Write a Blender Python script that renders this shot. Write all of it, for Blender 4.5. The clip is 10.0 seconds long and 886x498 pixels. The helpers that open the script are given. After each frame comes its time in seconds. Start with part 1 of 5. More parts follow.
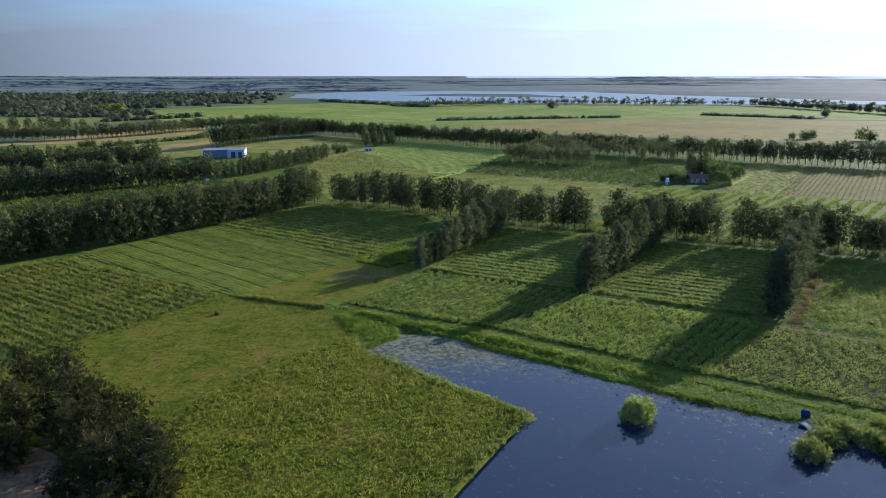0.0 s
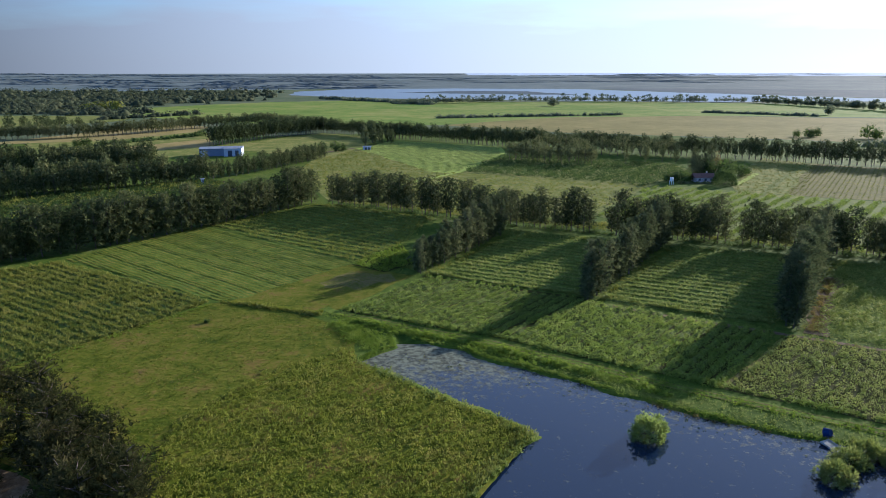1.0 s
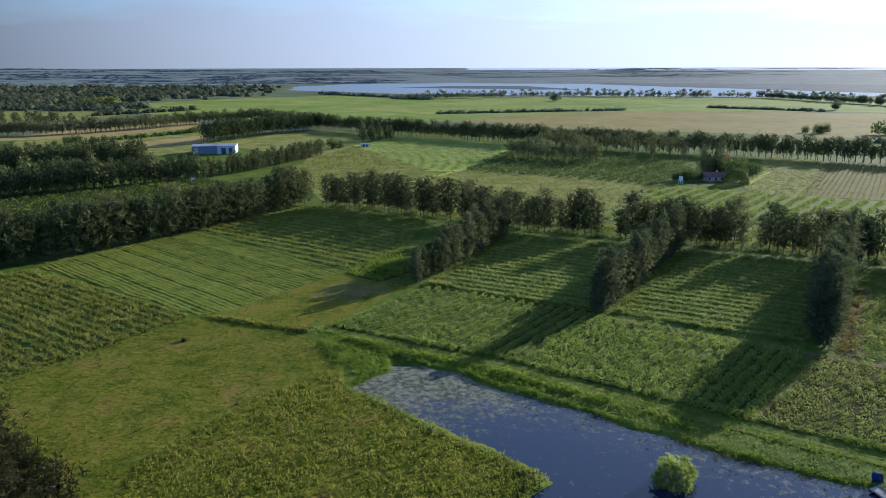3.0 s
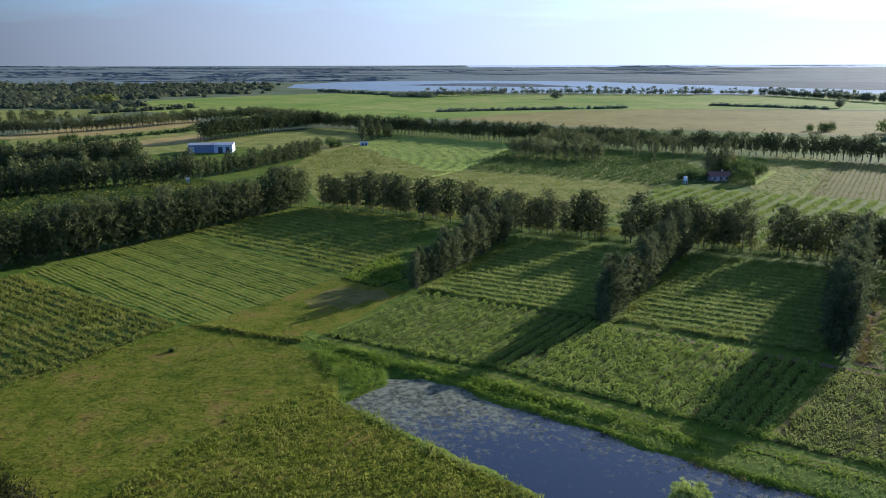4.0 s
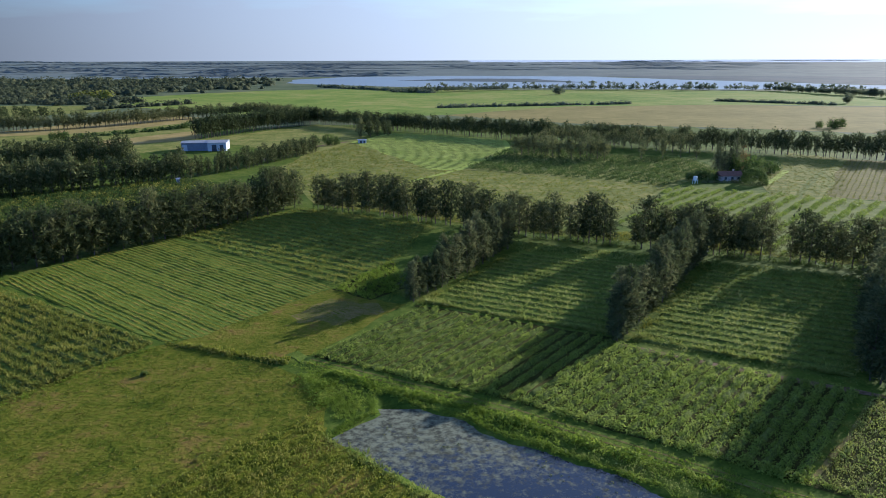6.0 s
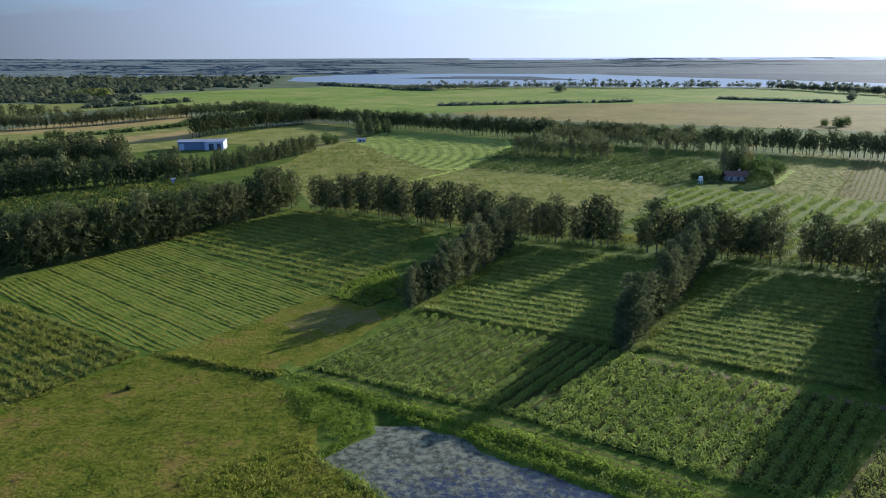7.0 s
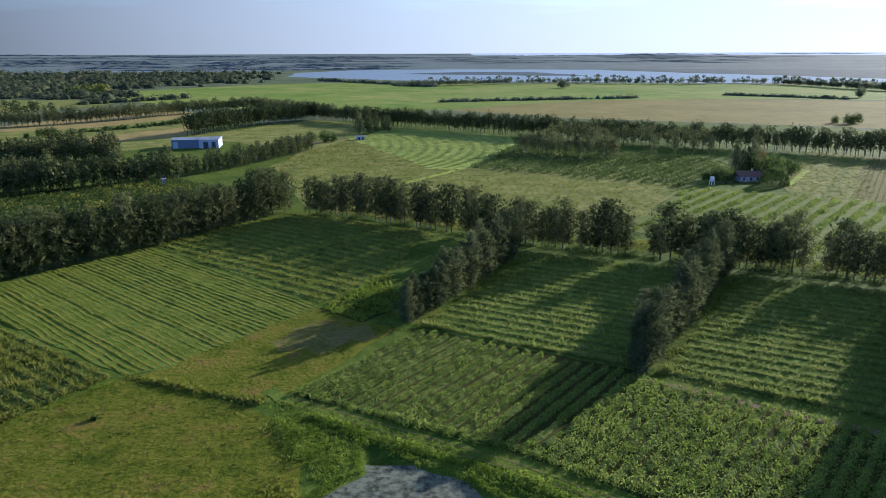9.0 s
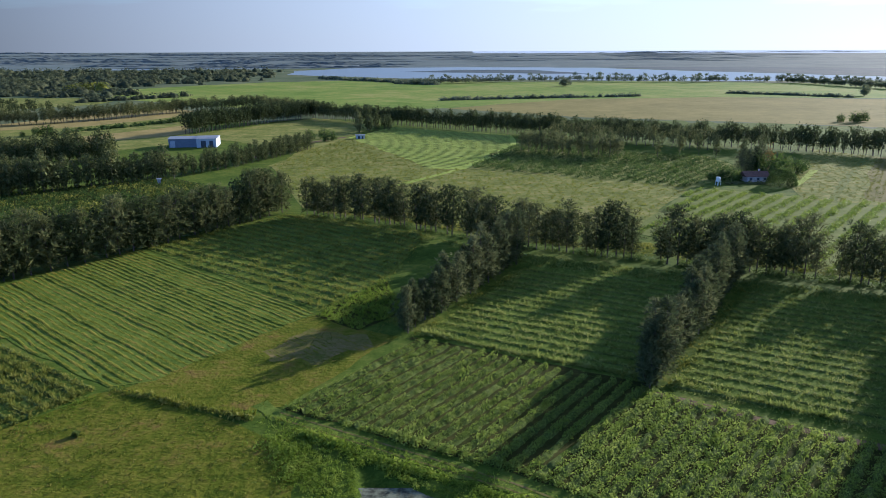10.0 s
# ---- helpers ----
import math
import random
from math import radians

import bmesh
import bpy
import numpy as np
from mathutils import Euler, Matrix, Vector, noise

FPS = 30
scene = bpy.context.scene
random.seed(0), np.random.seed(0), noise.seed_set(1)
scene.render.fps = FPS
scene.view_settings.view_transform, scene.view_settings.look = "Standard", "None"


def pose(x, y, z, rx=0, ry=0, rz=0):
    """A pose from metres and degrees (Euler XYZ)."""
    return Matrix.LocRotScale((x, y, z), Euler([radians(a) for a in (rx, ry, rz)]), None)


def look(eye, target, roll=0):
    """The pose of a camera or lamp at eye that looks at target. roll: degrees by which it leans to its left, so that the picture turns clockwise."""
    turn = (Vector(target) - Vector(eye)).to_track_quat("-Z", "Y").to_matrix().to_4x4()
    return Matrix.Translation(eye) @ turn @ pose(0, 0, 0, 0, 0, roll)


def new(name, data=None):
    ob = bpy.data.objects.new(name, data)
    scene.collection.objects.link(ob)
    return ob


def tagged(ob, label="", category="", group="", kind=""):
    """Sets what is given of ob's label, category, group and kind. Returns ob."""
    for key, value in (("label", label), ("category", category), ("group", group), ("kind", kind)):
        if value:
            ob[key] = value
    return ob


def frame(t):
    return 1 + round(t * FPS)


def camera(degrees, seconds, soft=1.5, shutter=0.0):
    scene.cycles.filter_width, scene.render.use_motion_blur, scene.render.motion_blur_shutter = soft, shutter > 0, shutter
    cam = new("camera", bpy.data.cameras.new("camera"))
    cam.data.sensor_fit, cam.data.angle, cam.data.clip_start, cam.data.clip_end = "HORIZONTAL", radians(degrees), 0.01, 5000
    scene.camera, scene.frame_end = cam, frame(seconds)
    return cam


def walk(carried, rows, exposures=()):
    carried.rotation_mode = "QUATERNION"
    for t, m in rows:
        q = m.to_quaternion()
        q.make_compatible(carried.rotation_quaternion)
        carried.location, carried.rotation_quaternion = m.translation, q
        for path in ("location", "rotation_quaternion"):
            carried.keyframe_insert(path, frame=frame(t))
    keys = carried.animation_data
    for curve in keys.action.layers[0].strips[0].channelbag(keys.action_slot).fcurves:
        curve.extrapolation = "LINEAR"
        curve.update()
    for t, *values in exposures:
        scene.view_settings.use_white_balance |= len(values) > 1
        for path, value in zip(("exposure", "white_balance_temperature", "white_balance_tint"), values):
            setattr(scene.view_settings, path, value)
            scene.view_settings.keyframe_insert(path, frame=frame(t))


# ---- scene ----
cam = camera(64.2, 10.0, soft=0.65)
# seconds, x, y, z, yaw, pitch, roll
PATH = [
    (0.0, 0.00, 0.00, 60.00, 0.000, -14.023, -0.046),
    (0.5, 0.10, 3.89, 59.99, 0.013, -14.130, -0.062),
    (1.0, 0.21, 7.74, 59.99, 0.026, -14.235, -0.077),
    (1.5, 0.33, 11.54, 60.00, 0.040, -14.340, -0.092),
    (2.0, 0.46, 15.30, 60.01, 0.056, -14.443, -0.106),
    (2.5, 0.59, 19.03, 60.03, 0.073, -14.545, -0.120),
    (3.0, 0.73, 22.71, 60.05, 0.091, -14.645, -0.133),
    (3.5, 0.87, 26.35, 60.07, 0.110, -14.745, -0.145),
    (4.0, 1.01, 29.96, 60.10, 0.132, -14.842, -0.157),
    (4.5, 1.15, 33.52, 60.12, 0.155, -14.939, -0.167),
    (5.0, 1.29, 37.06, 60.14, 0.180, -15.034, -0.177),
    (5.5, 1.43, 40.55, 60.16, 0.207, -15.128, -0.186),
    (6.0, 1.57, 44.01, 60.17, 0.236, -15.220, -0.195),
    (6.5, 1.71, 47.44, 60.17, 0.268, -15.310, -0.202),
    (7.0, 1.84, 50.83, 60.17, 0.302, -15.399, -0.208),
    (7.5, 1.96, 54.19, 60.16, 0.339, -15.487, -0.214),
    (8.0, 2.08, 57.52, 60.14, 0.379, -15.573, -0.218),
    (8.5, 2.19, 60.82, 60.10, 0.422, -15.657, -0.222),
    (9.0, 2.30, 64.09, 60.06, 0.467, -15.739, -0.224),
    (9.5, 2.39, 67.33, 59.99, 0.516, -15.820, -0.226),
    (10.0, 2.48, 70.54, 59.91, 0.568, -15.899, -0.226),
]
walk(cam, [(t, pose(x, y, z, 90 + pitch, 0, yaw) @ pose(0, 0, 0, 0, 0, roll))
           for t, x, y, z, yaw, pitch, roll in PATH],
     exposures=[(0.0, 1.19, 5620, 15), (10.0, 1.19, 5620, 15)])

# ---- light ----
SUN_AZIMUTH, SUN_HEIGHT = radians(47), radians(15.3)   # clockwise from +y; above the horizon
world = bpy.data.worlds.new("world")
scene.world = world
world.use_nodes = True
wt = world.node_tree
wt.nodes.clear()


def wnode(kind, **values):
    n = wt.nodes.new(kind)
    for key, value in values.items():
        n.inputs[key].default_value = value
    return n


sky = wt.nodes.new("ShaderNodeTexSky")
sky.sky_type, sky.sun_disc = "NISHITA", False
sky.sun_elevation, sky.sun_rotation = SUN_HEIGHT, SUN_AZIMUTH
sky.altitude, sky.air_density, sky.dust_density, sky.ozone_density = 50, 1.0, 0.2, 3.5
coord = wt.nodes.new("ShaderNodeTexCoord")
stretch = wnode("ShaderNodeMapping", Scale=(1.2, 1.2, 9.0))
cirrus = wnode("ShaderNodeTexNoise", Scale=2.2, Detail=5.0, Roughness=0.55)
veil = wt.nodes.new("ShaderNodeValToRGB")
veil.color_ramp.elements[0].position, veil.color_ramp.elements[1].position = 0.34, 0.62
veil.color_ramp.elements[0].color = (0.5, 0.5, 0.5, 1)
veil.color_ramp.elements[1].color = (0.93, 0.93, 0.93, 1)
cloud = wnode("ShaderNodeMix")
cloud.data_type = "RGBA"
# thin high cloud, brighter towards the sun; unseen rear sky boosted blue as fill
towards = wt.nodes.new("ShaderNodeVectorMath")
towards.operation = "DOT_PRODUCT"
towards.inputs[1].default_value = (math.sin(SUN_AZIMUTH) * math.cos(SUN_HEIGHT), math.cos(SUN_AZIMUTH) * math.cos(SUN_HEIGHT), math.sin(SUN_HEIGHT))
glow = wt.nodes.new("ShaderNodeValToRGB")
glow.color_ramp.elements[0].position, glow.color_ramp.elements[0].color = 0.0, (1.25, 2.5, 5.9, 1)
glow.color_ramp.elements[1].position, glow.color_ramp.elements[1].color = 0.975, (3.9, 4.25, 4.6, 1)
for at, colour in ((0.42, (1.3, 2.6, 6.0, 1)), (0.54, (0.45, 0.52, 0.64, 1)), (0.82, (2.6, 2.95, 3.4, 1))):
    glow.color_ramp.elements.new(at).color = colour
half = wt.nodes.new("ShaderNodeMath")
half.operation = "MULTIPLY_ADD"
half.inputs[1].default_value, half.inputs[2].default_value = 0.5, 0.5
wt.links.new(coord.outputs["Generated"], towards.inputs[0])
wt.links.new(towards.outputs["Value"], half.inputs[0])
wt.links.new(half.outputs[0], glow.inputs[0])
wt.links.new(glow.outputs["Color"], cloud.inputs[7])
back = wnode("ShaderNodeBackground", Strength=0.108)
out = wt.nodes.new("ShaderNodeOutputWorld")
wt.links.new(coord.outputs["Generated"], stretch.inputs["Vector"])
wt.links.new(stretch.outputs["Vector"], cirrus.inputs["Vector"])
# the cloud bank lies low, with a ragged upper edge and bluer sky above it
height = wt.nodes.new("ShaderNodeSeparateXYZ")
wt.links.new(coord.outputs["Generated"], height.inputs[0])
low = wt.nodes.new("ShaderNodeMath")
low.operation = "MINIMUM"
low.inputs[1].default_value = 0.11
wt.links.new(height.outputs["Z"], low.inputs[0])
bank = wt.nodes.new("ShaderNodeMath")
bank.operation = "MULTIPLY_ADD"
bank.inputs[1].default_value = -7.0
wt.links.new(low.outputs[0], bank.inputs[0])
wt.links.new(cirrus.outputs[0], bank.inputs[2])
edge = wt.nodes.new("ShaderNodeMath")
edge.operation = "ADD"
edge.inputs[1].default_value = 0.52
wt.links.new(bank.outputs[0], edge.inputs[0])
wt.links.new(edge.outputs[0], veil.inputs[0])
wt.links.new(veil.outputs["Color"], cloud.inputs[0])
lift = wt.nodes.new("ShaderNodeVectorMath")
lift.operation = "MAXIMUM"
lift.inputs[1].default_value = (-1, -1, 0.012)
wt.links.new(coord.outputs["Generated"], lift.inputs[0])
wt.links.new(lift.outputs["Vector"], sky.inputs["Vector"])
deepen = wt.nodes.new("ShaderNodeVectorMath")
deepen.operation = "MULTIPLY"
# clear sky is deepest across from the sun's line
clear = wt.nodes.new("ShaderNodeValToRGB")
clear.color_ramp.elements[0].position, clear.color_ramp.elements[0].color = 0.4, (0.86, 0.92, 1.0, 1)
clear.color_ramp.elements[1].position, clear.color_ramp.elements[1].color = 0.9, (0.86, 0.92, 1.0, 1)
for at, colour in ((0.54, (0.4, 0.47, 0.58, 1)), (0.7, (0.5, 0.6, 0.72, 1))):
    clear.color_ramp.elements.new(at).color = colour
wt.links.new(half.outputs[0], clear.inputs[0])
wt.links.new(clear.outputs["Color"], deepen.inputs[1])
wt.links.new(sky.outputs["Color"], deepen.inputs[0])
wt.links.new(deepen.outputs["Vector"], cloud.inputs[6])
wt.links.new(cloud.outputs[2], back.inputs["Color"])
wt.links.new(back.outputs["Background"], out.inputs["Surface"])

sun = new("sun", bpy.data.lights.new("sun", "SUN"))
sun.data.energy, sun.data.angle, sun.data.color = 5.0, radians(0.53), (1.0, 0.9, 0.73)
sun.matrix_world = look((600, 540, 260),
                        (600 - math.sin(SUN_AZIMUTH), 540 - math.cos(SUN_AZIMUTH), 260 - math.tan(SUN_HEIGHT)))


# ---- materials ----
def material(name, stops, scale, fine, rough=0.9, bump=0.3, relief=0.3, leaf=0.0, island=0.0, thing=0.0, gloss=None):
    """Colours from two noises, in metres; leaf: share of light let through; island, thing: random steps."""
    m = bpy.data.materials.new(name)
    m.use_nodes = True
    t = m.node_tree
    t.nodes.clear()
    mk, tie = t.nodes.new, t.links.new
    geo = mk("ShaderNodeNewGeometry")
    value = None
    for size, detail, weight in ((scale, 3.0, 0.75), (math.sqrt(scale * fine), 3.0, 0.65), (fine, 4.0, 0.5)):
        thin = mk("ShaderNodeTexNoise")
        thin.inputs["Scale"].default_value, thin.inputs["Detail"].default_value = 1.0 / size, detail
        thin.inputs["Roughness"].default_value = 0.6
        tie(geo.outputs["Position"], thin.inputs["Vector"])
        mix = mk("ShaderNodeMath")
        mix.operation = "MULTIPLY_ADD"
        mix.inputs[1].default_value = weight
        tie(thin.outputs[0], mix.inputs[0])
        if value is None:
            mix.inputs[2].default_value = -0.45
        else:
            tie(value, mix.inputs[2])
        value = mix.outputs[0]
    for share, source in ((island, geo.outputs["Random Per Island"]), (thing, None)):
        if share:
            if source is None:
                source = mk("ShaderNodeObjectInfo").outputs["Random"]
            step = mk("ShaderNodeMath")
            step.operation = "SUBTRACT"
            step.inputs[1].default_value = 0.5
            tie(source, step.inputs[0])
            add = mk("ShaderNodeMath")
            add.operation = "MULTIPLY_ADD"
            add.inputs[1].default_value = share
            tie(step.outputs[0], add.inputs[0])
            tie(value, add.inputs[2])
            value = add.outputs[0]
    ramp = mk("ShaderNodeValToRGB")
    ramp.color_ramp.elements[0].position, ramp.color_ramp.elements[-1].position = stops[0][0], stops[-1][0]
    ramp.color_ramp.elements[0].color, ramp.color_ramp.elements[-1].color = (*stops[0][1], 1), (*stops[-1][1], 1)
    for at, colour in stops[1:-1]:
        ramp.color_ramp.elements.new(at).color = (*colour, 1)
    tie(value, ramp.inputs[0])
    bsdf = mk("ShaderNodeBsdfPrincipled")
    bsdf.inputs["Roughness"].default_value = rough
    bsdf.inputs["Specular IOR Level"].default_value = (0.06 if leaf else 0.03) if gloss is None else gloss
    tie(ramp.outputs["Color"], bsdf.inputs["Base Color"])
    if bump:
        b = mk("ShaderNodeBump")
        b.inputs["Strength"].default_value, b.inputs["Distance"].default_value = bump, relief
        tie(thin.outputs[0], b.inputs["Height"])
        tie(b.outputs["Normal"], bsdf.inputs["Normal"])
    shader = bsdf.outputs[0]
    if leaf:
        trans, both = mk("ShaderNodeBsdfTranslucent"), mk("ShaderNodeMixShader")
        tie(ramp.outputs["Color"], trans.inputs["Color"])
        both.inputs[0].default_value = leaf
        tie(shader, both.inputs[1])
        tie(trans.outputs[0], both.inputs[2])
        shader = both.outputs[0]
    tie(shader, mk("ShaderNodeOutputMaterial").inputs["Surface"])
    return m


def plain(name, colour, rough=0.7, metal=0.0, grain=0.25):
    c = colour
    return material(name, ((0.3, tuple(v * (1 - grain) for v in c)), (0.7, tuple(min(1, v * (1 + grain)) for v in c))),
                    1.5, 0.15, rough, 0.1, 0.02)


def water_material(name, deep, scum_at, scum, size, rough=0.06, ripple=0.05, coat=0.0):
    """Dark water with a floating skin of weed where the noise passes scum_at."""
    m = bpy.data.materials.new(name)
    m.use_nodes = True
    t = m.node_tree
    t.nodes.clear()
    mk, tie = t.nodes.new, t.links.new
    geo = mk("ShaderNodeNewGeometry")
    noise_a, noise_b = mk("ShaderNodeTexNoise"), mk("ShaderNodeTexNoise")
    noise_a.inputs["Scale"].default_value, noise_a.inputs["Detail"].default_value = 1 / size, 6
    noise_a.inputs["Roughness"].default_value = 0.7
    noise_b.inputs["Scale"].default_value, noise_b.inputs["Detail"].default_value = 2.2, 3
    noise_c = mk("ShaderNodeTexNoise")
    noise_c.inputs["Scale"].default_value, noise_c.inputs["Detail"].default_value = 1.1, 5
    for n in (noise_a, noise_b, noise_c):
        tie(geo.outputs["Position"], n.inputs["Vector"])
    shore = mk("ShaderNodeAttribute")
    shore.attribute_name = "shore"
    add = mk("ShaderNodeMath")
    add.operation = "MULTIPLY_ADD"
    add.inputs[1].default_value = 0.22
    tie(shore.outputs["Fac"], add.inputs[0])
    tie(noise_a.outputs[0], add.inputs[2])
    ramp = mk("ShaderNodeValToRGB")
    ramp.color_ramp.elements[0].position, ramp.color_ramp.elements[1].position = scum_at - 0.06, scum_at + 0.16
    tie(add.outputs[0], ramp.inputs[0])
    wet = mk("ShaderNodeBsdfPrincipled")
    wet.inputs["Base Color"].default_value = (*deep, 1)
    wet.inputs["Roughness"].default_value, wet.inputs["IOR"].default_value = rough, 1.33
    wet.inputs["Coat Weight"].default_value, wet.inputs["Coat Roughness"].default_value = coat, 0.04
    b = mk("ShaderNodeBump")
    b.inputs["Strength"].default_value, b.inputs["Distance"].default_value = ripple, 0.05
    tie(noise_b.outputs[0], b.inputs["Height"])
    tie(b.outputs["Normal"], wet.inputs["Normal"])
    skin = mk("ShaderNodeBsdfPrincipled")
    skin.inputs["Roughness"].default_value = 0.8
    skin.inputs["Specular IOR Level"].default_value = 0.12
    spots = mk("ShaderNodeValToRGB")
    spots.color_ramp.elements[0].position, spots.color_ramp.elements[0].color = 0.36, (*[c * 0.35 for c in scum], 1)
    spots.color_ramp.elements[1].position, spots.color_ramp.elements[1].color = 0.62, (*[c * 1.3 for c in scum], 1)
    tie(noise_c.outputs[0], spots.inputs[0])
    tie(spots.outputs["Color"], skin.inputs["Base Color"])
    both = mk("ShaderNodeMixShader")
    tie(ramp.outputs["Color"], both.inputs[0])
    tie(wet.outputs[0], both.inputs[1])
    tie(skin.outputs[0], both.inputs[2])
    tie(both.outputs[0], mk("ShaderNodeOutputMaterial").inputs["Surface"])
    return m


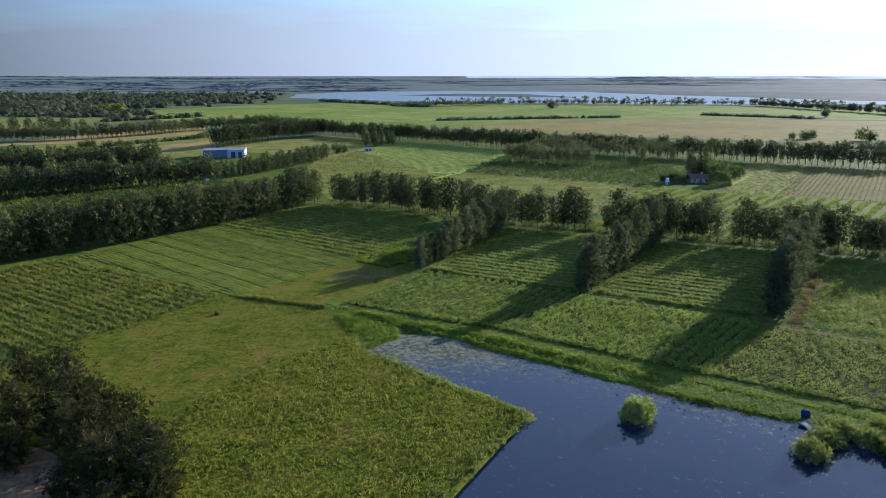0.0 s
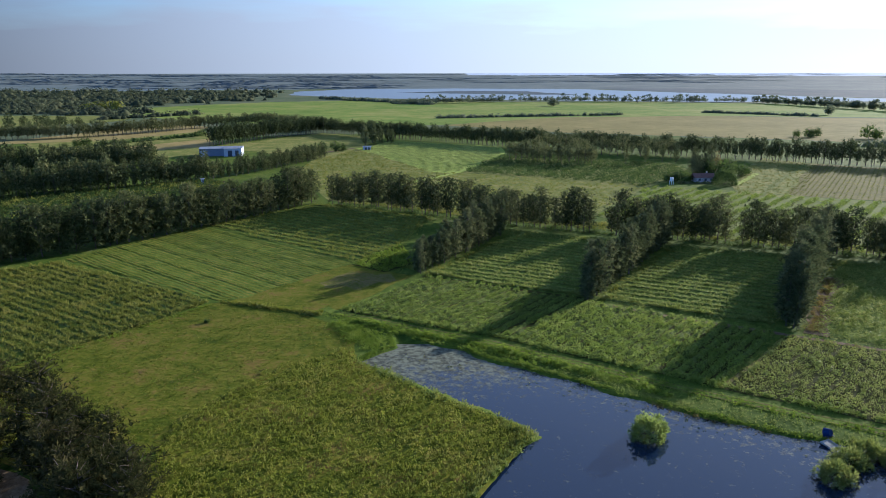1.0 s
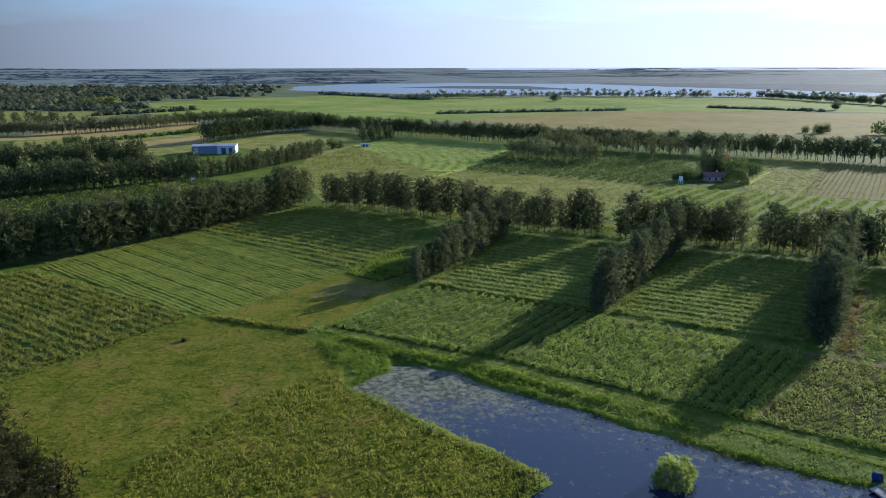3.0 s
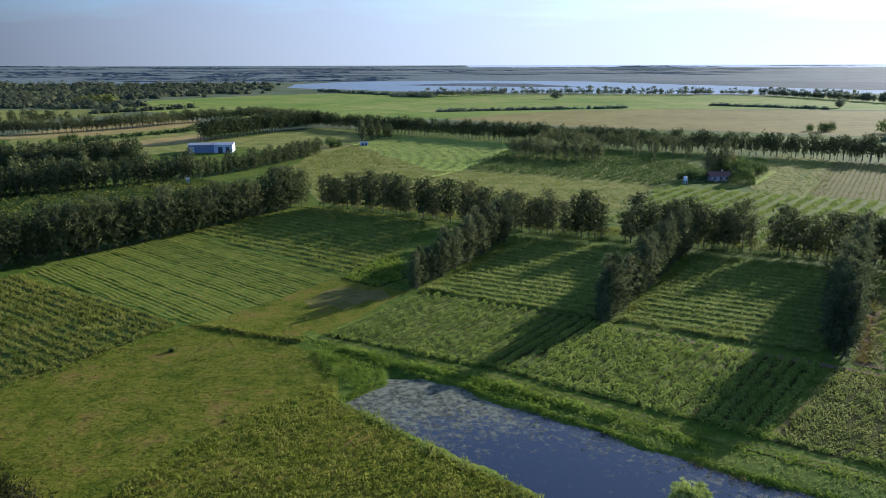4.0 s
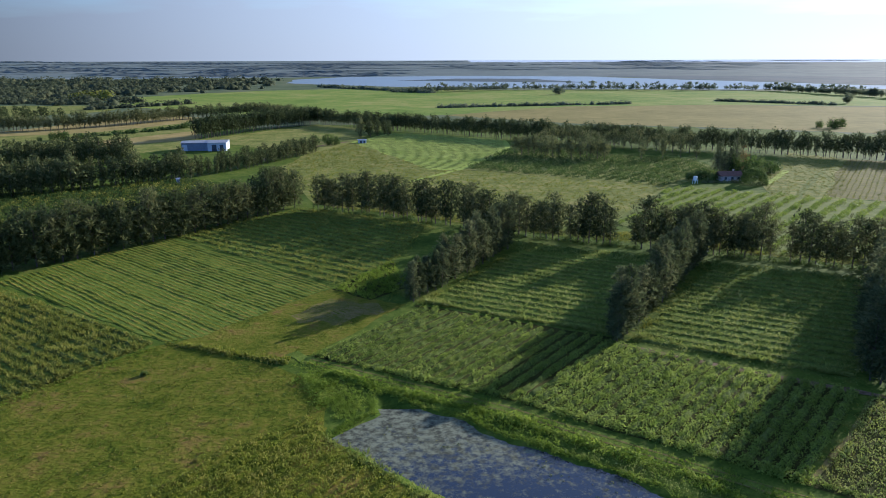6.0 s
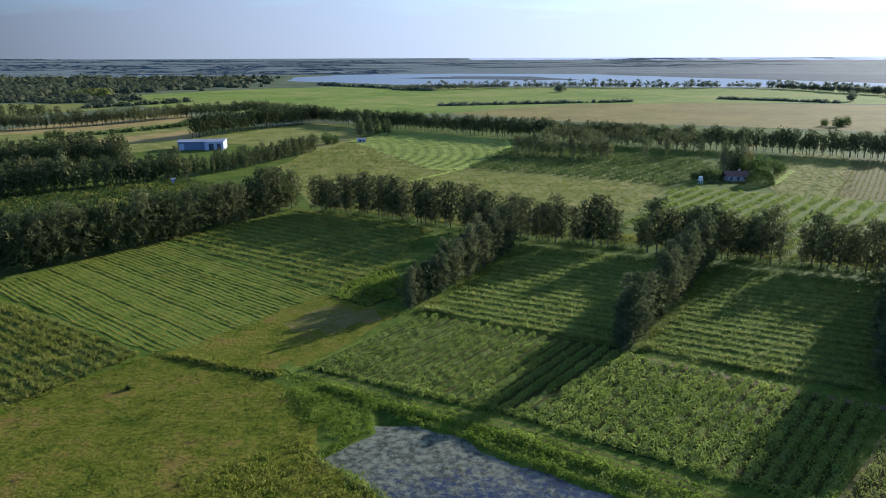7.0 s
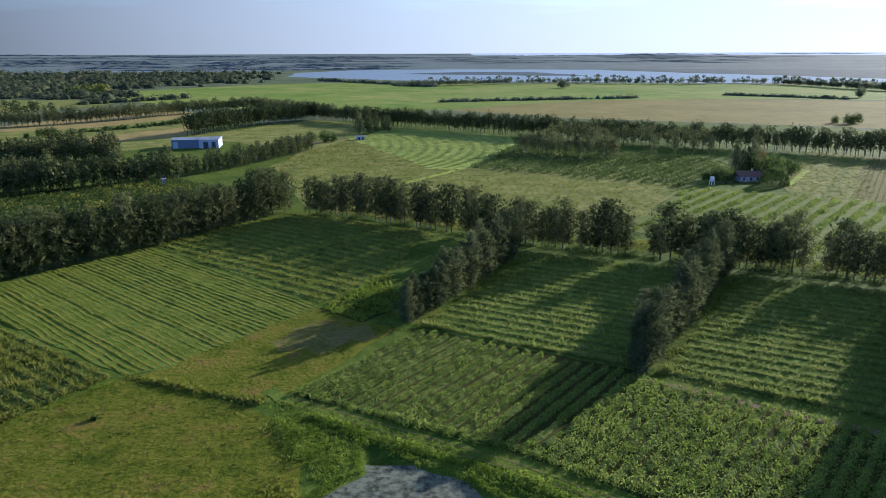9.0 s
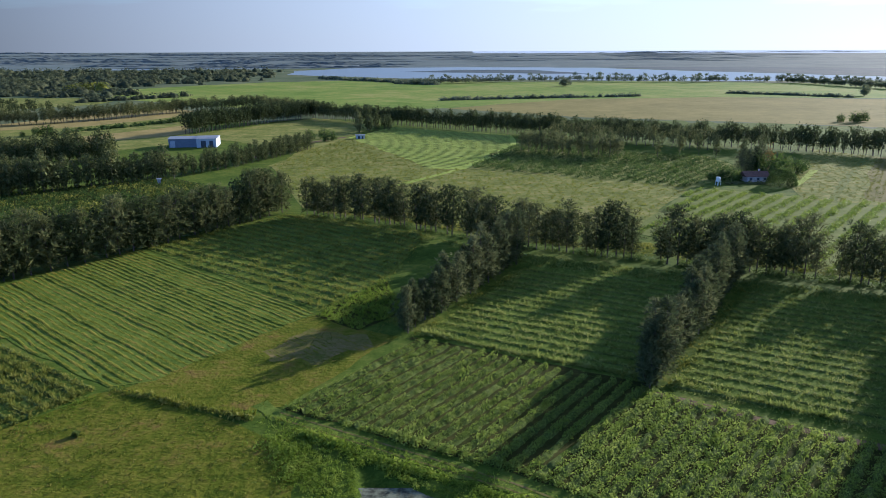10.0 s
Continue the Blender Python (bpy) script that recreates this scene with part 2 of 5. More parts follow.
M = {
    "ground": material("ground", ((0.3, (0.03, 0.055, 0.007)), (0.5, (0.06, 0.092, 0.012)), (0.7, (0.1, 0.115, 0.022))), 14, 0.5),
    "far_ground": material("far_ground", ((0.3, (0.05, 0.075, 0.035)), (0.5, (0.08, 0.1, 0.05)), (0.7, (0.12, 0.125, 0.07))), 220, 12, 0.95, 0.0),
    "mown": material("mown", ((0.3, (0.0407, 0.06, 0.0052)), (0.46, (0.0792, 0.092, 0.009)), (0.58, (0.107, 0.106, 0.0142)), (0.68, (0.1305, 0.1, 0.0218)), (0.8, (0.1198, 0.078, 0.0247))), 11, 0.9, 0.95, 0.8, 0.35),
    "hay": material("hay", ((0.28, (0.0653, 0.084, 0.0085)), (0.5, (0.1259, 0.134, 0.017)), (0.72, (0.1982, 0.158, 0.034))), 7, 0.4, 0.95, 0.8, 0.25),
    "soil": material("soil", ((0.3, (0.065, 0.047, 0.0285)), (0.7, (0.156, 0.112, 0.0712))), 3, 0.25, 0.95, 0.6, 0.08),
    "soil_green": material("soil_green", ((0.3, (0.07, 0.085, 0.015)), (0.5, (0.11, 0.1, 0.03)), (0.75, (0.16, 0.122, 0.055))), 6, 0.3, 0.95, 0.6, 0.1),
    "plot_grass": material("plot_grass", ((0.3, (0.047, 0.078, 0.01)), (0.7, (0.1149, 0.15, 0.026))), 5, 0.4, 0.95, 0.5, 0.15),
    # dark floor between crop rows; also colours the furrow's painted shade
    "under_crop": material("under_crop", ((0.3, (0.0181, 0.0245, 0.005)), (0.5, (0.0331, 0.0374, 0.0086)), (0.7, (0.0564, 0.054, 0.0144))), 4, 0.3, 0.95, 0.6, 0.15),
    "rough_grass": material("rough_grass", ((0.3, (0.0738, 0.0915, 0.0182)), (0.5, (0.1342, 0.1464, 0.0338)), (0.7, (0.2147, 0.1891, 0.065))), 12, 0.6, 0.95, 0.6, 0.2),
    "light_green": material("light_green", ((0.3, (0.1681, 0.2253, 0.0354)), (0.7, (0.2662, 0.3091, 0.0696))), 40, 3, 0.95, 0.2, 0.3),
    "tan": material("tan", ((0.3, (0.133, 0.118, 0.036)), (0.5, (0.1691, 0.145, 0.0475)), (0.7, (0.209, 0.168, 0.0576))), 70, 3, 0.95, 0.2, 0.3),
    "stubble": material("stubble", ((0.3, (0.1649, 0.135, 0.0473)), (0.5, (0.2182, 0.1728, 0.063)), (0.7, (0.2716, 0.2052, 0.0819))), 25, 2, 0.95, 0.3, 0.3),
    "pasture": material("pasture", ((0.32, (0.0874, 0.14, 0.0203)), (0.45, (0.1234, 0.172, 0.0296)), (0.56, (0.1542, 0.185, 0.039)), (0.68, (0.2056, 0.205, 0.0585))), 150, 6, 0.95, 0.2, 0.3),
    "pale_rows": material("pale_rows", ((0.3, (0.09, 0.088, 0.026)), (0.7, (0.145, 0.125, 0.043))), 12, 1, 0.95, 0.3, 0.2),
    # blue-grey marsh: the haze of distance put into the reed colour
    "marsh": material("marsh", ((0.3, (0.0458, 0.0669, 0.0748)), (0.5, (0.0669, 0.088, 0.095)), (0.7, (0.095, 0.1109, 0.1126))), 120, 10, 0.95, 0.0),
    "pond": water_material("pond", (0.006, 0.014, 0.033), 0.66, (0.095, 0.105, 0.072), 1.2, coat=0.3),
    "lake": water_material("lake", (0.085, 0.115, 0.14), 0.95, (0.2, 0.2, 0.2), 60.0, 0.35, 0.0),
    "bark": material("bark", ((0.3, (0.05, 0.04, 0.032)), (0.7, (0.14, 0.115, 0.095))), 0.7, 0.08, 0.95, 0.6, 0.03),
    "needles": material("needles", ((0.15, (0.0276, 0.0418, 0.0166)), (0.5, (0.07, 0.0867, 0.032)), (0.9, (0.1645, 0.1673, 0.0664))), 4, 0.8, 0.8, 0, leaf=0.32, island=0.4, thing=0.45, gloss=0.03),
    # lighter grey-green than needles, with sunlit haze put into the colour
    "lit_needles": material("lit_needles", ((0.15, (0.0324, 0.046, 0.0198)), (0.5, (0.0774, 0.0957, 0.0396)), (0.9, (0.1665, 0.1711, 0.0756))), 4, 0.8, 0.8, 0, leaf=0.36, island=0.4, thing=0.4, gloss=0.03),
    # land towards the horizon: blue-grey haze put into the ground colour
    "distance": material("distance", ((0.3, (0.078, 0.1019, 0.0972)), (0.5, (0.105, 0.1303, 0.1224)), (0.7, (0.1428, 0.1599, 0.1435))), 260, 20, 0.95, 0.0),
    # pale blue-grey woods: haze over kilometres put into the leaf colour
    "hazed_woods": material("hazed_woods", ((0.2, (0.1328, 0.1641, 0.1597)), (0.5, (0.1771, 0.2086, 0.1995)), (0.85, (0.2287, 0.2504, 0.2329))), 120, 15, 0.9, 0, leaf=0.5, island=0.25, gloss=0.0),
    "orchard_grass": material("orchard_grass", ((0.3, (0.081, 0.105, 0.022)), (0.7, (0.135, 0.15, 0.042))), 14, 1, 0.95, 0.4, 0.2),
    "tank_white": plain("tank_white", (0.6, 0.62, 0.6), 0.5, grain=0.06),
    # far sea: sky brightness put into a pale, non-reflecting colour
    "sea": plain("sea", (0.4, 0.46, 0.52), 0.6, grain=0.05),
    # dark green of the solid row cores, standing in for shaded foliage
    "dark_core": material("dark_core", ((0.3, (0.0407, 0.0638, 0.0143)), (0.7, (0.1085, 0.1339, 0.0333))), 2, 0.25, 0.9, 0.8, 0.15),
    "grove_leaves": material("grove_leaves", ((0.15, (0.018, 0.024, 0.009)), (0.5, (0.04, 0.043, 0.015)), (0.7, (0.065, 0.062, 0.024)), (0.9, (0.1, 0.085, 0.035))), 5, 0.8, 0.85, 0, leaf=0.3, island=0.45, thing=0.35, gloss=0.0),
    "wood_leaves": material("wood_leaves", ((0.2, (0.033, 0.046, 0.026)), (0.5, (0.0616, 0.076, 0.04)), (0.85, (0.1265, 0.13, 0.064))), 40, 4, 0.8, 0, leaf=0.4, island=0.4),
    "broadleaf": material("broadleaf", ((0.25, (0.0363, 0.066, 0.016)), (0.5, (0.0665, 0.108, 0.025)), (0.8, (0.121, 0.156, 0.04))), 4, 0.8, 0.7, 0, leaf=0.42, island=0.5, thing=0.35),
    "willow": material("willow", ((0.25, (0.14, 0.19, 0.035)), (0.5, (0.22, 0.28, 0.065)), (0.8, (0.3, 0.34, 0.1))), 3, 0.6, 0.7, 0, leaf=0.5, island=0.4),
    # paler grey-green leaves: haze before far trees put into their colour
    "hazed_leaves": material("hazed_leaves", ((0.2, (0.07, 0.095, 0.055)), (0.55, (0.12, 0.145, 0.085)), (0.85, (0.2, 0.21, 0.12))), 60, 5, 0.9, 0, leaf=0.5, island=0.5),
    "crop_a": material("crop_a", ((0.25, (0.1053, 0.1566, 0.024)), (0.5, (0.174, 0.2328, 0.0384)), (0.8, (0.268, 0.3141, 0.068))), 8, 0.7, 0.6, 0, leaf=0.5, island=0.14),
    "crop_b": material("crop_b", ((0.25, (0.1003, 0.138, 0.028)), (0.5, (0.1829, 0.22, 0.048)), (0.8, (0.2926, 0.295, 0.09))), 8, 0.7, 0.6, 0, leaf=0.42, island=0.3),
    "crop_c": material("crop_c", ((0.25, (0.0839, 0.108, 0.017)), (0.5, (0.1588, 0.172, 0.0289)), (0.8, (0.2571, 0.238, 0.0553))), 9, 0.7, 0.6, 0, leaf=0.42, island=0.3),
    "tall_grass": material("tall_grass", ((0.2, (0.1015, 0.1303, 0.0138)), (0.5, (0.1772, 0.1973, 0.0267)), (0.8, (0.2632, 0.2347, 0.0549))), 7, 0.8, 0.8, 0, leaf=0.45, island=0.28),
    "lush": material("lush", ((0.25, (0.082, 0.1292, 0.0119)), (0.5, (0.1435, 0.2082, 0.0221)), (0.8, (0.2296, 0.2762, 0.0467))), 5, 0.7, 0.7, 0, leaf=0.45, island=0.3),
    "hay_blades": material("hay_blades", ((0.25, (0.0583, 0.09, 0.0085)), (0.5, (0.1283, 0.155, 0.0187)), (0.8, (0.2215, 0.195, 0.0425))), 6, 0.6, 0.85, 0, leaf=0.4, island=0.5),
    "dry_blades": material("dry_blades", ((0.25, (0.1, 0.09, 0.02)), (0.8, (0.22, 0.17, 0.06))), 6, 0.6, 0.85, 0, leaf=0.4, island=0.5),
    "concrete": plain("concrete", (0.24, 0.24, 0.22), 0.85, grain=0.3),
    "dirt": material("dirt", ((0.3, (0.1, 0.066, 0.034)), (0.5, (0.17, 0.115, 0.062)), (0.7, (0.25, 0.175, 0.1))), 4, 0.3, 0.95, 0.6, 0.1),
    "white_sheet": plain("white_sheet", (0.42, 0.45, 0.49), 0.5, grain=0.08),
    "grey_roof": plain("grey_roof", (0.2, 0.222, 0.26), 0.45, grain=0.12),
    # shade on the long shed's front put into a blue-grey wall colour
    "shaded_sheet": plain("shaded_sheet", (0.17, 0.2, 0.25), 0.5, grain=0.1),
    "dark_gap": plain("dark_gap", (0.06, 0.07, 0.085), 0.6),
    "wall_plaster": plain("wall_plaster", (0.42, 0.37, 0.34), 0.85),
    "red_tiles": plain("red_tiles", (0.13, 0.075, 0.06), 0.8),
    "blue_paint": plain("blue_paint", (0.01, 0.026, 0.085), 0.4),
    "autumn": material("autumn", ((0.25, (0.12, 0.07, 0.025)), (0.8, (0.24, 0.14, 0.05))), 2, 0.5, 0.8, 0, leaf=0.42, island=0.4),
}


# ---- mesh tools ----
rng = np.random.default_rng(7)


def mesh_of(name, v, f, mat, smooth=False):
    """A mesh from numpy vertices and triangles."""
    v, f = np.asarray(v, float), np.asarray(f, int)
    me = bpy.data.meshes.new(name)
    me.vertices.add(len(v))
    me.vertices.foreach_set("co", v.ravel())
    me.loops.add(f.size)
    me.loops.foreach_set("vertex_index", f.ravel())
    me.polygons.add(len(f))
    me.polygons.foreach_set("loop_start", np.arange(0, f.size, 3))
    if smooth:
        me.polygons.foreach_set("use_smooth", np.ones(len(f), bool))
    me.update(calc_edges=True)
    me.materials.append(mat)
    return me


def join(pieces):
    vs, fs, n = [], [], 0
    for v, f in pieces:
        vs.append(v)
        fs.append(f + n)
        n += len(v)
    return np.concatenate(vs), np.concatenate(fs)


def part(name, bm, mat, parent, label=""):
    me = bpy.data.meshes.new(name)
    bmesh.ops.recalc_face_normals(bm, faces=bm.faces)
    bm.to_mesh(me)
    bm.free()
    me.materials.append(mat)
    ob = new(name, me)
    ob.parent = parent
    return tagged(ob, label) if label else ob


def box(bm, x0, x1, y0, y1, z0, z1):
    c = ((x0 + x1) / 2, (y0 + y1) / 2, (z0 + z1) / 2)
    return bmesh.ops.create_cube(bm, size=1, matrix=Matrix.Translation(c) @ Matrix.Diagonal((x1 - x0, y1 - y0, z1 - z0, 1)))["verts"]


def tuft(count, length, width, spread, seed, flat=0.0):
    """Pointed kite-shaped leaves that spring from one point; spread: degrees off the axis."""
    r = np.random.default_rng(seed)
    vs, fs = [], []
    for i in range(count):
        az, off = r.uniform(0, 2 * np.pi), np.radians(spread) * np.sqrt(r.uniform(0.02, 1))
        d = np.array([np.sin(off) * np.cos(az), np.sin(off) * np.sin(az), np.cos(off)])
        side = np.cross(d, r.normal(size=3))
        side /= np.linalg.norm(side)
        size = length * r.uniform(0.65, 1.15)
        mid = d * size * 0.55 + np.array([0, 0, flat * size])
        half = side * width * r.uniform(0.7, 1.2) / 2
        vs += [d * 0.02, mid - half, mid + half, d * size + np.array([0, 0, -flat * size * 0.4])]
        fs += [(4 * i, 4 * i + 1, 4 * i + 2), (4 * i + 1, 4 * i + 3, 4 * i + 2)]
    return np.array(vs), np.array(fs)


def leaf_dome(count, leaf, slim, seed, low=0.0, ruffle=0.55, deep=0.6):
    """Small leaves over a dome of radius 1: a leafy plant or a far tree's crown."""
    r = np.random.default_rng(seed)
    vs, fs = [], []
    for i in range(count):
        az, t = r.uniform(0, 2 * np.pi), r.uniform(low, 1)
        d = np.array([math.cos(az) * math.sqrt(1 - t * t), math.sin(az) * math.sqrt(1 - t * t), t])
        c = d * r.uniform(deep, 1.0)
        n = d + r.normal(0, ruffle, 3)
        u = np.cross(n, r.normal(size=3))
        u /= np.linalg.norm(u)
        v = np.cross(n / np.linalg.norm(n), u)
        a, b = u * leaf * r.uniform(0.35, 0.65), v * leaf * slim * r.uniform(0.35, 0.65)
        vs += [c - a, c - b + a * 0.2, c + a, c + b + a * 0.2]
        fs += [(4 * i, 4 * i + 1, 4 * i + 2), (4 * i, 4 * i + 2, 4 * i + 3)]
    return np.array(vs), np.array(fs)


def lump(seed, bumps=0.22, low=-0.45, leaves=0, leaf=0.3, core=0.64):
    """A lumpy leafy mass of radius 1, cut off below, with loose leaves round it."""
    r = np.random.default_rng(seed)
    bm = bmesh.new()
    bmesh.ops.create_icosphere(bm, subdivisions=1, radius=1)
    v = np.array([tuple(w.co) for w in bm.verts])
    f = np.array([[w.index for w in face.verts] for face in bm.faces])
    bm.free()
    v = v * (1 + bumps * r.normal(0, 0.8, len(v)).clip(-1.4, 1.4))[:, None] * core
    v[:, 2] = v[:, 2].clip(low, None)
    f = f[(v[f][:, :, 2] > low + 1e-6).any(1)]
    if not leaves:
        return v, f
    w, g = leaf_dome(leaves, leaf, 0.6, seed + 900, low, 0.5, 0.72)
    return join([(v, f), (w, g)])


def frames_along(d):
    """Rotations that take z to each direction d, with a random spin."""
    d = d / np.linalg.norm(d, axis=1, keepdims=True)
    x = np.cross(d, rng.normal(size=d.shape))
    x /= np.linalg.norm(x, axis=1, keepdims=True)
    return np.stack([x, np.cross(d, x), d], axis=2)


def spread_out(kinds, places, sizes, axes=None):
    """Copies of the templates at the places, each turned and scaled, as one pile of triangles."""
    places, sizes = np.asarray(places, float), np.asarray(sizes, float)
    if axes is None:
        axes = np.tile((0.0, 0.0, 1.0), (len(places), 1)) + rng.normal(0, 0.08, (len(places), 3))
    turn, pick, pile = frames_along(axes), rng.integers(0, len(kinds), len(places)), []
    if sizes.ndim == 1:
        sizes = np.repeat(sizes[:, None], 3, 1)
    for i, (v, f) in enumerate(kinds):
        at = np.where(pick == i)[0]
        if len(at):
            w = np.einsum("nij,nkj->nki", turn[at], v[None] * sizes[at][:, None, :]) + places[at][:, None]
            pile.append((w.reshape(-1, 3), (f[None] + (np.arange(len(at)) * len(v))[:, None, None]).reshape(-1, 3)))
    return join(pile)


def inside(points, corners):
    x, y = points[:, 0], points[:, 1]
    hit = np.zeros(len(points), bool)
    c = list(corners)
    for (x0, y0), (x1, y1) in zip(c, c[1:] + c[:1]):
        cross = (y0 > y) != (y1 > y)
        hit ^= cross & (x < (x1 - x0) * (y - y0) / (y1 - y0 + 1e-12) + x0)
    return hit


def distance(points, corners, closed=True):
    """How far the points lie from the outline."""
    best = np.full(len(points), 1e9)
    c = [np.array(p, float) for p in corners]
    for a, b in zip(c, c[1:] + c[:1] if closed else c[1:]):
        s = np.clip(((points - a) @ (b - a)) / ((b - a) @ (b - a)), 0, 1)
        best = np.minimum(best, np.linalg.norm(points - (a + s[:, None] * (b - a)), axis=1))
    return best


def wobble(p, size, seed):
    """A smooth noise of the plan, about -1 to 1."""
    q = np.asarray(p, float)[:, :2] / size
    return np.array([noise.noise(Vector((x, y, seed * 7.3))) for x, y in q]) * 1.6


def anywhere(corners, per_m2):
    c = np.array(corners, float)
    lo, hi = c.min(0), c.max(0)
    p = rng.uniform(lo, hi, (int(per_m2 * np.prod(hi - lo)), 2))
    return p[inside(p, corners)]


def in_rows(corners, degrees, gap, step, jitter=0.15):
    """Places along parallel rows that run in the direction degrees, and each one's row number."""
    c = np.array(corners, float)
    a = radians(degrees)
    u, v = np.array([math.cos(a), math.sin(a)]), np.array([-math.sin(a), math.cos(a)])
    cu, cv = c @ u, c @ v
    rows = np.arange(cv.min() + gap / 2, cv.max(), gap)
    along = np.arange(cu.min(), cu.max(), step)
    g = np.stack(np.meshgrid(along, rows), -1).reshape(-1, 2)
    number = np.repeat(np.arange(len(rows)), len(along))
    g += rng.normal(0, jitter, g.shape) * np.array([1.5, 1])
    p = g[:, :1] * u + g[:, 1:] * v
    keep = inside(p, corners)
    return p[keep], number[keep]


def up(p, z=0.0):
    return np.c_[p, np.full(len(p), z)]


def stuff(name, pile, mat, label, category):
    return tagged(new(name, mesh_of(name, *pile, mat)), label, category, kind="stuff")


def sheet(name, corners, z, mat, label, rough=0.6, step=4.0):
    """A field lying on the ground, with an uneven outline."""
    c = [np.array(p, float) for p in corners]
    ring = []
    for a, b in zip(c, c[1:] + c[:1]):
        n = max(1, int(np.linalg.norm(b - a) / step))
        ring += [a + (b - a) * i / n for i in range(n)]
    ring = np.array(ring)
    ring = ring + np.stack([wobble(ring, step * 2, 1), wobble(ring, step * 2, 2)], 1) * rough
    bm = bmesh.new()
    bm.faces.new([bm.verts.new((x, y, z)) for x, y in ring])
    bmesh.ops.triangulate(bm, faces=bm.faces)
    ob = part(name, bm, mat, None)
    return tagged(ob, label, "field", kind="structure")


# ---- ground, pond and lake ----
POND = [(-17, 148), (-13.5, 153), (-10, 156), (-11.5, 162.5), (-9.5, 163), (-6.5, 159.5), (-1, 157), (4.5, 153.5), (8, 149.5), (14.5, 145.5), (21, 140.8),
        (26, 138), (36, 130.5), (48, 122), (61, 115), (75, 109), (112, 87),
        (128, 50), (108, 8), (62, -26), (14, -30), (-18, 2), (-22, 40), (-14, 62), (-6, 80), (0, 91), (6, 101), (11, 109), (16, 116), (11, 123), (4, 128.5),
        (-2, 133.5), (-7.5, 139), (-13, 144)]


def far_rise(x, y):
    r = np.hypot(x, y)
    return np.clip((r - 2500) / 2400, 0, 1.0) * 37


def build_ground():
    xs = np.concatenate([np.linspace(-4600, -400, 24), np.linspace(-380, -62, 16), np.arange(-60, 136, 1.6),
                         np.linspace(140, 400, 14), np.linspace(440, 4600, 24)])
    ys = np.concatenate([np.linspace(-4600, -800, 10), np.linspace(-700, -48, 12), np.arange(-44, 60, 4), np.arange(60, 162, 1.6), np.linspace(165, 700, 24), np.linspace(740, 4900, 40)])
    gx, gy = np.meshgrid(xs, ys)
    p = np.stack([gx.ravel(), gy.ravel()], 1)
    z = far_rise(p[:, 0], p[:, 1]) - 0.03
    near = (p[:, 0] > -60) & (p[:, 0] < 137) & (p[:, 1] > -46) & (p[:, 1] < 165)
    q = p[near]
    d = np.where(inside(q, POND), 1, -1) * distance(q, POND) + wobble(q, 5, 3) * 0.9
    z[near] -= np.clip((d + 1.0) / 4.0, 0, 1) ** 1.2 * 1.6
    n = len(xs)
    i = (np.arange(len(ys) - 1)[:, None] * n + np.arange(n - 1)).ravel()
    f = np.concatenate([np.stack([i, i + 1, i + n + 1], 1), np.stack([i, i + n + 1, i + n], 1)])
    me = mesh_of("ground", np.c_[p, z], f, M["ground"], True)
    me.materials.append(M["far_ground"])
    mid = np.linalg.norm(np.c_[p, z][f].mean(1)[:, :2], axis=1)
    # outer bands use the haze-tinted land and the brightened sea
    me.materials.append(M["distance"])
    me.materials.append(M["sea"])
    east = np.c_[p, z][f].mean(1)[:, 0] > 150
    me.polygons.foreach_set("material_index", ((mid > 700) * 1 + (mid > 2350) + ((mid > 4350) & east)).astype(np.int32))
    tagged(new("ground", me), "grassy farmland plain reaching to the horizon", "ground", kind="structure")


build_ground()


def build_pond():
    xs, ys = np.arange(-34, 136, 2.0), np.arange(-40, 160, 2.0)
    gx, gy = np.meshgrid(xs, ys)
    p = np.stack([gx.ravel(), gy.ravel()], 1)
    n = len(xs)
    i = (np.arange(len(ys) - 1)[:, None] * n + np.arange(n - 1)).ravel()
    f = np.concatenate([np.stack([i, i + 1, i + n + 1], 1), np.stack([i, i + n + 1, i + n], 1)])
    keep = inside(p, POND) | (distance(p, POND) < 5)
    f = f[keep[f].all(1)]
    me = mesh_of("pond", up(p, -0.42), f, M["pond"])
    # more floating weed towards the far bank and in the shallow tip
    far_bank = distance(p, [(-17, 148), (-10, 156), (4, 153), (14, 145), (26, 138), (48, 122), (75, 109), (112, 87)], False)
    tip = np.clip(1.35 - np.linalg.norm(p - np.array((-8, 151)), axis=1) / 24, 0, 1)
    shore = np.clip(1 - far_bank / 12, 0, 1) * 0.72 + tip * 1.25
    me.attributes.new("shore", "FLOAT", "POINT").data.foreach_set("value", shore)
    tagged(new("pond", me), "dark blue pond with floating weed near its banks", "pond", kind="structure")


build_pond()

LAKE = [(-380, 1800), (-420, 2050), (-300, 2330), (40, 2400), (430, 2300), (640, 1950), (900, 1560), (1500, 1250), (1500, 1180),
        (800, 1400), (560, 1380), (330, 1420), (73, 1500), (-100, 1560), (-230, 1640)]
for corners, z in ((LAKE, 0.1), ([(-1350, 2150), (-900, 2480), (-520, 2560), (-560, 2380), (-850, 2250)], 0.1),
                   ([(-500, 3000), (-150, 3300), (300, 3350), (250, 3180), (-100, 3080)], 8.0)):
    ob = sheet("lake", corners, z + far_rise(*np.mean(corners, 0)) * (z < 1), M["lake"], "pale shallow lagoon beyond the fields", 12, 40)
    tagged(ob, category="lake")
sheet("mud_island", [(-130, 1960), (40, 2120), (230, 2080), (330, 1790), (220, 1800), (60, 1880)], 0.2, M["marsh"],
      "low reed island in the lagoon, coloured in hazy blue-grey", 14, 40)
